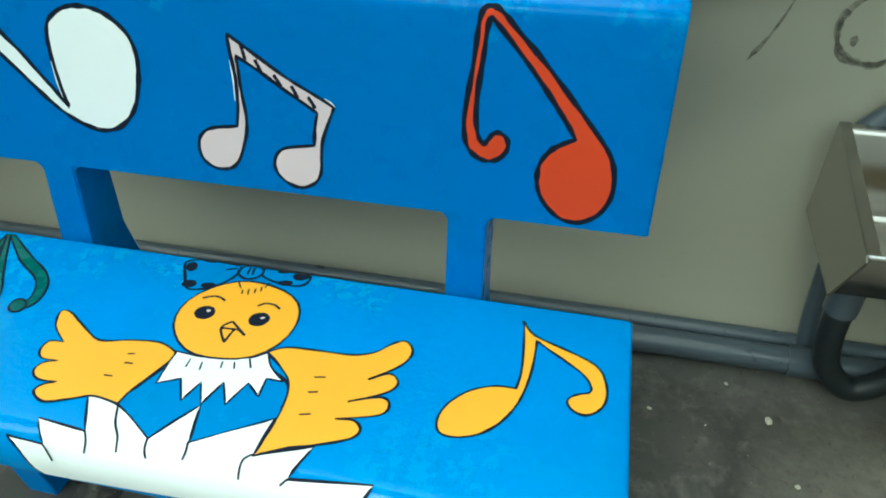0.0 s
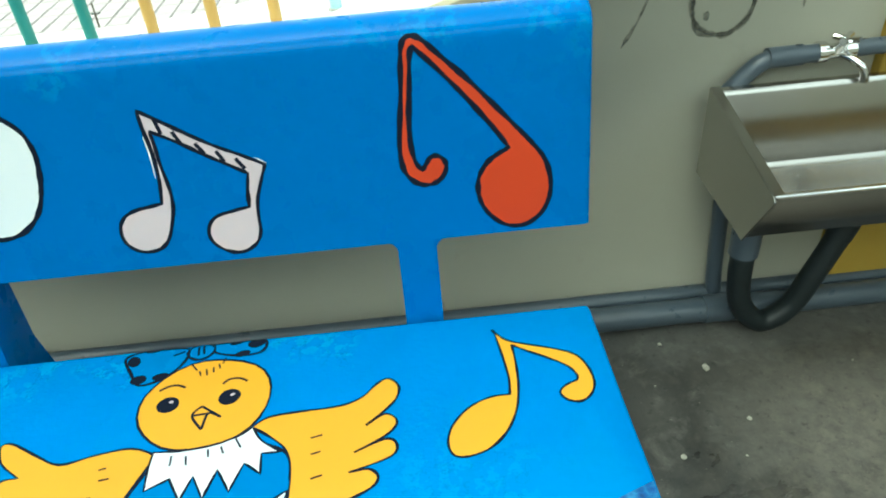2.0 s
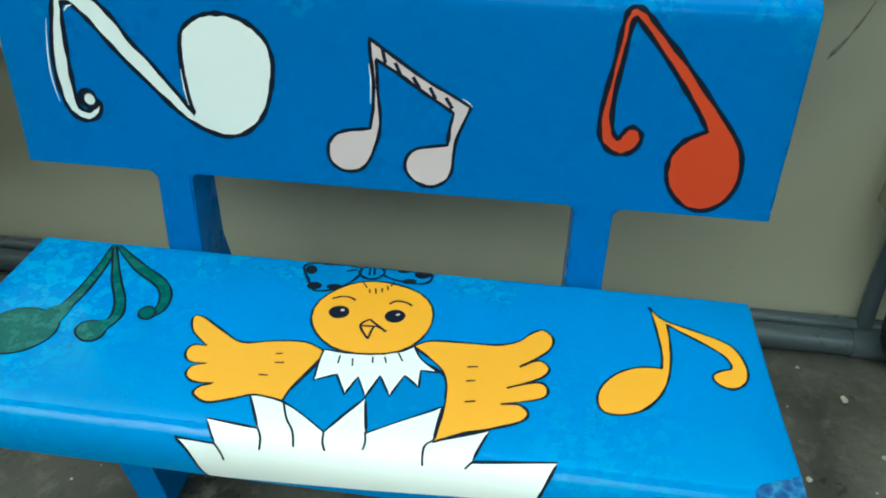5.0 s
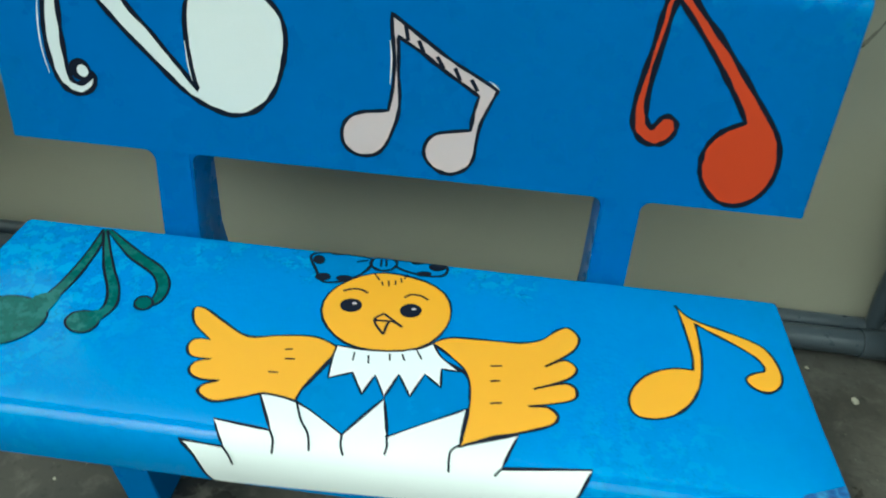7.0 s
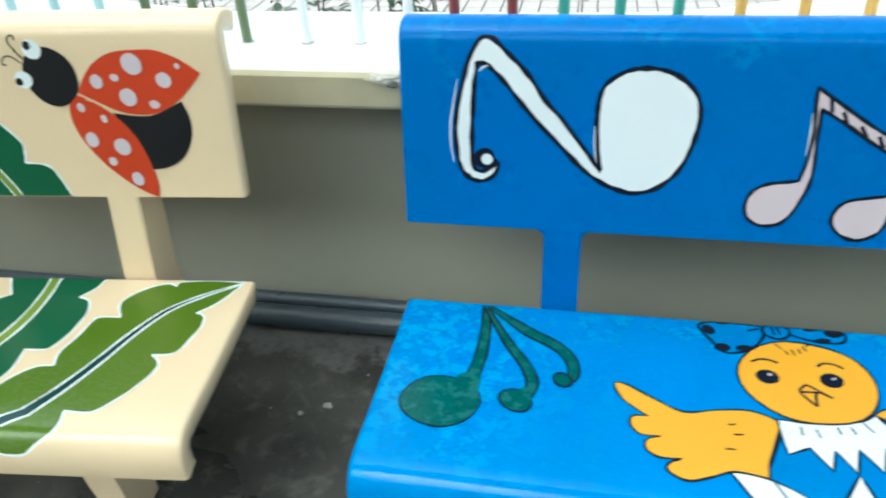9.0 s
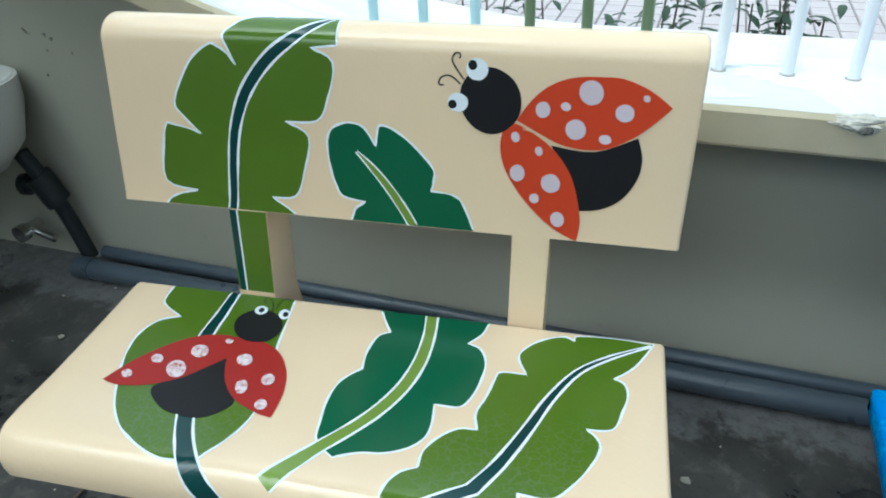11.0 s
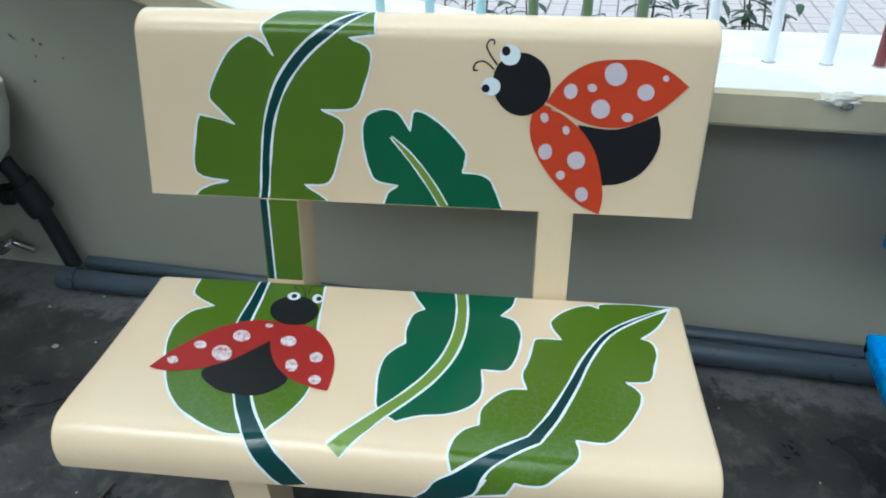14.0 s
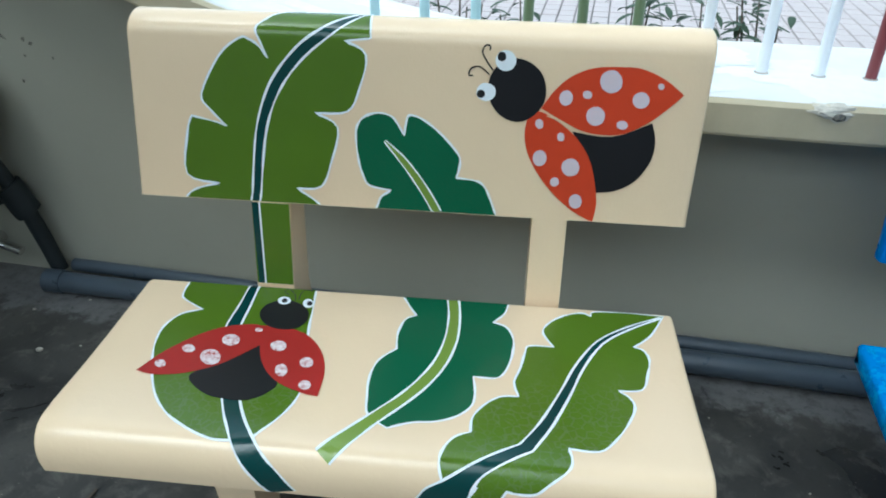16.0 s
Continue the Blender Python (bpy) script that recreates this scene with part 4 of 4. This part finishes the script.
tap = tagged(new("tap"), "chrome tap with cross handle over the trough sink", "tap")
bm = bmesh.new()
tube(bm, [(2.1, 0.42, 0.736), (2.12, 0.42, 0.736), (2.121, 0.42, 0.736), (2.16, 0.42, 0.736), (2.161, 0.42, 0.736), (2.185, 0.42, 0.737)], [0.024, 0.024, 0.017, 0.017, 0.022, 0.022], 16)
part("body", bm, CHROME, tap, "", True)
bm = bmesh.new()
tube(bm, spline([(2.15, 0.415, 0.732), (2.168, 0.385, 0.728), (2.185, 0.365, 0.712), (2.192, 0.36, 0.684)], 5), 0.0095, 12)
part("spout", bm, CHROME, tap, "", True)
bm = bmesh.new()
tube(bm, [(2.145, 0.415, 0.738), (2.15, 0.4, 0.764), (2.151, 0.398, 0.772)], [0.013, 0.011, 0.016], 12)
for k in range(4):
    a = radians(45 + 90 * k)
    tube(bm, [(2.151, 0.398, 0.769), (2.151 + 0.027 * math.cos(a), 0.398 + 0.027 * math.sin(a), 0.773)], [0.005, 0.008], 8)
part("handle", bm, CHROME, tap, "", True)

# ---- basin at the far left ----
basin = tagged(new("wash_basin"), "pale ceramic wash basin hung on the wall", "sink")
bm = bmesh.new()
rings = []
for z, dx, dy in ((0.70, 0.27, 0.26), (0.705, 0.265, 0.255), (0.69, 0.24, 0.23), (0.6, 0.2, 0.19), (0.57, 0.08, 0.08)):
    rings.append((z, dx, dy))
outer = [(0.70, 0.275, 0.27), (0.62, 0.27, 0.265), (0.5, 0.24, 0.23), (0.42, 0.17, 0.17), (0.4, 0.08, 0.1)]
loops = []
for z, dx, dy in outer[::-1] + rings:
    loops.append([bm.verts.new((-2.535 + dx * (abs(math.cos(a)) ** 0.6) * (1 if math.cos(a) > 0 else -1), 0.22 + dy * 0.9 * (abs(math.sin(a)) ** 0.6) * (1 if math.sin(a) > 0 else -1), z))
                  for a in (2 * math.pi * k / 32 for k in range(32))])
for a, b in zip(loops, loops[1:]):
    for k in range(32):
        bm.faces.new((a[k], a[(k + 1) % 32], b[(k + 1) % 32], b[k]))
bm.faces.new(loops[0]), bm.faces.new(loops[-1])
part("bowl", bm, CERAMIC, basin, "", True)
pipe("basin_trap", [("hose", spline([(-2.37, 0.37, 0.45), (-2.345, 0.38, 0.38), (-2.325, 0.39, 0.31), (-2.298, 0.4, 0.18), (-2.268, 0.4, 0.05)], 6), 0.026),
                    ("collar", [(-2.347, 0.379, 0.365), (-2.34, 0.383, 0.35), (-2.318, 0.391, 0.28), (-2.312, 0.395, 0.265)], 0.043),
                    ("side_cap", [(-2.33, 0.386, 0.33), (-2.4, 0.378, 0.325)], 0.03), ("cap_ring", [(-2.395, 0.379, 0.326), (-2.418, 0.376, 0.324)], 0.036)], RUBBER, "black plastic waste pipe below the wash basin", "hose")
pipe("angle_valve", [("body", [(-2.5, 0.44, 0.13), (-2.5, 0.37, 0.13)], 0.02), ("knob", [(-2.5, 0.375, 0.13), (-2.5, 0.345, 0.13)], 0.03),
                     ("outlet", [(-2.5, 0.4, 0.13), (-2.42, 0.39, 0.12), (-2.39, 0.39, 0.11)], 0.016)], CHROME, "small chrome angle valve near the floor", "valve")


# ---- marks on the walls and coping ----
def ring_band(bm, cx, cz, r, w, y, a0, a1, seed, steps=40):
    inner, outer = [], []
    for k in range(steps + 1):
        a = radians(a0 + (a1 - a0) * k / steps)
        d = noise.noise(Vector((math.cos(a) * 2, math.sin(a) * 2, seed)))
        e = noise.noise(Vector((math.cos(a) * 6, math.sin(a) * 6, seed + 4)))
        ri, ro = r - w * (0.5 + 0.35 * e), r + w * (0.5 + 0.6 * d + 0.3 * e)
        inner.append(bm.verts.new((cx + ri * math.cos(a), y, cz + ri * math.sin(a))))
        outer.append(bm.verts.new((cx + ro * math.cos(a), y, cz + ro * math.sin(a))))
    for k in range(steps):
        bm.faces.new((inner[k], inner[k + 1], outer[k + 1], outer[k]))


def blot(bm, cx, cz, rx, rz, y, seed, turn=0.0):
    c, s = math.cos(turn), math.sin(turn)
    pts = []
    for k in range(14):
        a = 2 * math.pi * k / 14
        r = 1 + 0.5 * noise.noise(Vector((math.cos(a) * 1.5, math.sin(a) * 1.5, seed)))
        p, q = rx * r * math.cos(a), rz * r * math.sin(a)
        pts.append(bm.verts.new((cx + p * c - q * s, y, cz + p * s + q * c)))
    bm.faces.new(pts)


bm = bmesh.new()
ring_band(bm, 1.888, 0.853, 0.07, 0.014, WALL_Y - 0.0012, 150, 410, 2)
ring_band(bm, 1.888, 0.853, 0.069, 0.008, WALL_Y - 0.0016, 20, 380, 7)
blot(bm, 1.853, 0.83, 0.008, 0.01, WALL_Y - 0.002, 3)
blot(bm, 1.937, 0.872, 0.007, 0.009, WALL_Y - 0.002, 5)
part("ring_stain", bm, DIRT_SHADE, wall, "dark ring of dirt left on the plaster")
random.seed(12)
for cx, cz, rx, rz, turn in ((1.683, 0.8, 0.005, 0.025, -0.5), (1.712, 0.86, 0.003, 0.05, -0.35), (2.07, 0.865, 0.004, 0.035, 0.0),
                             (-2.27, 0.812, 0.005, 0.016, 0.9), (-2.2, 0.806, 0.006, 0.006, 0.4), (-2.178, 0.795, 0.007, 0.005, 0.3),
                             (-2.208, 0.758, 0.005, 0.004, 0.1), (-2.116, 0.756, 0.003, 0.005, 0.2), (-2.24, 0.681, 0.005, 0.005, 0.0)):
    bm = bmesh.new()
    blot(bm, cx, cz, rx, rz, WALL_Y - 0.0015, cx * 9, turn)
    part("wall_mark", bm, DIRT_SHADE, wall)

# soft dark marks under the coping and where the pipes meet the wall
SOFT = plain_material("soft_dark_mark", (0.1, 0.1, 0.095), 0.9, 0, 0.3, 30, 0.2)
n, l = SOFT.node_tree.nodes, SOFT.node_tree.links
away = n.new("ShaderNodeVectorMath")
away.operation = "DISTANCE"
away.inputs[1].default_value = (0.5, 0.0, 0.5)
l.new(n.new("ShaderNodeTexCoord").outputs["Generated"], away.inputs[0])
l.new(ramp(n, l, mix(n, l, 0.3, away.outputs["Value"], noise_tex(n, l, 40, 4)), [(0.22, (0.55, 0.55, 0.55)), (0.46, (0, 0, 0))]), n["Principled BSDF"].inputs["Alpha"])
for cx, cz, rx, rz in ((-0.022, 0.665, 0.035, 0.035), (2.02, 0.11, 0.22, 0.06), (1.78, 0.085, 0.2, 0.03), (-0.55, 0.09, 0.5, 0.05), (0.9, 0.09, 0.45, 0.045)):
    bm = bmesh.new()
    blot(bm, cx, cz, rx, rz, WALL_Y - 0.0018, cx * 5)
    part("wall_mark", bm, SOFT, wall)

coping = bpy.data.objects["parapet_coping"]
bm = bmesh.new()
bmesh.ops.create_icosphere(bm, subdivisions=5, radius=1)
for v in bm.verts:
    p = v.co.copy()
    d = 1 + 0.2 * noise.noise(p * 2.1 + Vector((3, 1, 7))) + 0.12 * noise.noise(p * 5) + 0.05 * noise.noise(p * 14)
    v.co = Vector((-0.085 + p.x * d * 0.062, 0.297 + p.y * d * 0.024, 0.816 + p.z * d * (0.018 if p.z > 0 else 0.03 * max(0.25, 1 - abs(p.x - 0.2)))))
part("broken_edge", bm, plain_material("broken_plaster", (0.6, 0.57, 0.49), 0.95, 0, 0.35, 60, 0.9), coping, "crumbling broken plaster on the coping edge", True)
# A raised dark dab paints the shade of a hole here.
bm = bmesh.new()
bmesh.ops.create_icosphere(bm, subdivisions=3, radius=1)
for v in bm.verts:
    p = v.co.copy()
    v.co = Vector((-0.072 + p.x * 0.013 * (1 + 0.4 * noise.noise(p * 3)), 0.275 + p.y * 0.006, 0.81 + p.z * 0.009))
part("hole_shade", bm, DIRT_SHADE, coping, "dark dab that paints the shaded hole in the broken plaster", True)

# flaking whitewash on the coping top
WHITEWASH = plain_material("whitewash", (0.74, 0.77, 0.78), 0.8, 0, 0.08, 30, 0.3)
bm = bmesh.new()
rows = []
for k in range(161):
    x = -1.7 + 3.5 * k / 160
    lip = 0.292 + 0.004 * noise.noise(Vector((x * 9, 4, 2)))
    rows.append([bm.verts.new((x, y, z + sweep(x) + 0.0004)) for y, z in ((lip, 0.8312), (0.45, 0.834), (0.776, 0.828))])
for a, b in zip(rows, rows[1:]):
    for j in range(2):
        bm.faces.new((a[j], a[j + 1], b[j + 1], b[j]))
part("whitewash_coat", bm, plain_material("thin_whitewash", (0.66, 0.66, 0.64), 0.85, 0, 0.16, 7, 0.35), coping, "thin greyish whitewash on the coping top")
random.seed(21)
for k in range(60):
    bm = bmesh.new()
    x, y = random.uniform(-1.5, 1.6), random.choice((random.uniform(0.5, 0.76), random.uniform(0.42, 0.76), random.uniform(0.31, 0.5)))
    pts, rx, ry = [], random.uniform(0.03, 0.2), random.uniform(0.02, 0.07)
    for j in range(36):
        a = 2 * math.pi * j / 36
        r = 1 + 0.55 * noise.noise(Vector((math.cos(a) * 1.6, math.sin(a) * 1.6, k))) + 0.18 * noise.noise(Vector((math.cos(a) * 6, math.sin(a) * 6, k)))
        px, py = x + rx * r * math.cos(a), min(max(y + ry * r * math.sin(a), 0.296), 0.775)
        top = 0.831 + 0.003 * (py - 0.288) / 0.162 if py < 0.45 else 0.834 - 0.006 * (py - 0.45) / 0.33
        pts.append(bm.verts.new((px, py, top + sweep(px) + 0.0009 + 0.000012 * k)))
    bm.faces.new(pts)
    part("whitewash_patch", bm, WHITEWASH, coping)

# crumbs and a twig on the floor
bm = bmesh.new()
random.seed(8)
spots = [(1.79, 0.3, 0.006), (1.876, 0.199, 0.011), (1.726, -0.063, 0.008), (-0.33, 0.03, 0.009), (-0.267, 0.062, 0.012), (-2.1, 0.06, 0.011)]
for k in range(110):
    spots.append((random.uniform(-2.6, 2.6), random.uniform(-0.9, 0.36), random.choice((0.002, 0.003, 0.003, 0.004, 0.006))))
for x, y, r in spots:
    made = bmesh.ops.create_icosphere(bm, subdivisions=1, radius=r)["verts"]
    for v in made:
        v.co = Vector((v.co.x * random.uniform(0.7, 1.4) + x, v.co.y * random.uniform(0.7, 1.3) + y, v.co.z * 0.45 + r * 0.4))
tagged(part("floor_crumbs", bm, CRUMB), "pale crumbs of plaster scattered on the concrete", "debris", kind="stuff")
SCRAPE = plain_material("pale_scrape", (0.2, 0.195, 0.18), 0.9, 0, 0.3, 40, 0.3)
n, l = SCRAPE.node_tree.nodes, SCRAPE.node_tree.links
l.new(ramp(n, l, noise_tex(n, l, 70, 5, 0.7), [(0.4, (0, 0, 0)), (0.65, (0.7, 0.7, 0.7))]), n["Principled BSDF"].inputs["Alpha"])
bm = bmesh.new()
path = spline([(-0.492, 0.251, 0.002), (-0.395, 0.156, 0.002), (-0.385, 0.083, 0.002), (-0.408, 0.047, 0.002)], 6)
edge = [(bm.verts.new(p + Vector((0.006 + 0.003 * noise.noise(p * 30), 0.003, 0))), bm.verts.new(p - Vector((0.006 + 0.003 * noise.noise(p * 41), 0.003, 0)))) for p in path]
for a, b in zip(edge, edge[1:]):
    bm.faces.new((a[0], b[0], b[1], a[1]))
part("scrape", bm, SCRAPE, bpy.data.objects["floor"], "pale curved scrape on the damp concrete")

bm = bmesh.new()
tube(bm, [(-1.63, -0.52, 0.006), (-1.62, -0.43, 0.007), (-1.616, -0.362, 0.006)], [0.006, 0.005, 0.003], 8)
tagged(part("twig", bm, TWIG, None, "", True), "thin dark stick lying on the floor", "stick")

# ---- shrubs behind the parapet ----
def leaf_blade(bm, base, way, up, length, width):
    side = way.cross(up).normalized()
    rows = []
    for t, w, droop in ((0, 0.05, 0), (0.3, 0.8, 0.02), (0.6, 1.0, 0.0), (0.85, 0.6, -0.08), (1.0, 0.04, -0.16)):
        c = base + way * length * t + up * droop * length
        rows.append((bm.verts.new(c - side * width * w / 2), bm.verts.new(c + up * -0.12 * width), bm.verts.new(c + side * width * w / 2)))
    for a, b in zip(rows, rows[1:]):
        bm.faces.new((a[0], a[1], b[1], b[0]))
        bm.faces.new((a[1], a[2], b[2], b[1]))


def shrub(x, y, height, spread, seed, count):
    random.seed(seed)
    thing = tagged(new("shrub"), "small dark leafy shrub behind the parapet", "shrub", "shrubs behind the parapet")
    leaves = bmesh.new()
    for k in range(5):
        a = random.uniform(0, 2 * math.pi)
        tip = Vector((x + spread * math.cos(a) * random.uniform(0.3, 1), y + spread * 0.6 * math.sin(a), -0.3 + height * random.uniform(0.85, 1.1)))
        path = spline([(x + 0.03 * math.cos(a), y + 0.03 * math.sin(a), -0.3), ((x * 0.7 + tip.x * 0.3), (y * 0.7 + tip.y * 0.3), -0.3 + height * 0.55), tuple(tip)], 6)
        stem = bmesh.new()
        tube(stem, path, [0.007 - 0.0045 * i / (len(path) - 1) for i in range(len(path))], 6)
        part("stem", stem, TWIG, thing, "", True)
        for j in range(count):
            t = random.uniform(0.6, 1.0)
            p = path[min(int(t * len(path)), len(path) - 1)] + Vector((random.uniform(-1, 1), random.uniform(-1, 1), random.uniform(-1, 1))) * 0.05
            w = random.uniform(0, 2 * math.pi)
            way = Vector((math.cos(w), math.sin(w), random.uniform(-0.3, 0.5))).normalized()
            leaf_blade(leaves, p, way, Vector((0, 0, 1)), random.uniform(0.04, 0.08), random.uniform(0.016, 0.028))
    crown = part("foliage", leaves, LEAF, thing, "", True)
    crown["kind"] = "stuff"


for k, (x, y, h, r, c) in enumerate(((-0.08, 0.97, 1.2, 0.13, 26), (-0.24, 0.95, 1.1, 0.1, 16), (-0.5, 0.97, 1.16, 0.14, 24), (-0.8, 1.02, 1.15, 0.16, 18), (-1.05, 1.05, 1.12, 0.14, 14), (0.3, 1.1, 1.02, 0.06, 3))):
    shrub(x, y, h, r, 40 + k, c)

# ---- pavers of the yard outside ----
def paver_data():
    me = bpy.data.meshes.new("paver")
    w, d, t, e = 0.074, 0.0975, 0.012, 0.005
    v = [(-w, -d, -t), (w, -d, -t), (w, d, -t), (-w, d, -t), (-w + e, -d + e, 0), (w - e, -d + e, 0), (w - e, d - e, 0), (-w + e, d - e, 0)]
    me.from_pydata(v, [], [(4, 5, 6, 7), (0, 1, 5, 4), (1, 2, 6, 5), (2, 3, 7, 6), (3, 0, 4, 7)])
    me.materials.append(PAVER)
    return me, v


PAVER_MESH, PAVER_VERTS = paver_data()
random.seed(30)
far_v, far_f = [], []
for i in range(-30, 26):
    for j in range(0, 38):
        x, y = 0.158 * i, 3.4 + 0.205 * j
        z = -0.288 + random.uniform(-0.003, 0.003)
        if -10 <= i < 10 and j < 15:
            ob = new("paver", PAVER_MESH)
            ob.location, ob.parent = (x, y, z), ground
        else:
            n = len(far_v)
            far_v += [(a + x, b + y, c + z) for a, b, c in PAVER_VERTS]
            far_f += [tuple(q + n for q in f) for f in ((4, 5, 6, 7), (0, 1, 5, 4), (1, 2, 6, 5), (2, 3, 7, 6), (3, 0, 4, 7))]
me = bpy.data.meshes.new("far_pavers")
me.from_pydata(far_v, [], far_f)
me.materials.append(PAVER)
rest = new("far_pavers", me)
rest.parent = ground
rest["kind"] = "stuff"
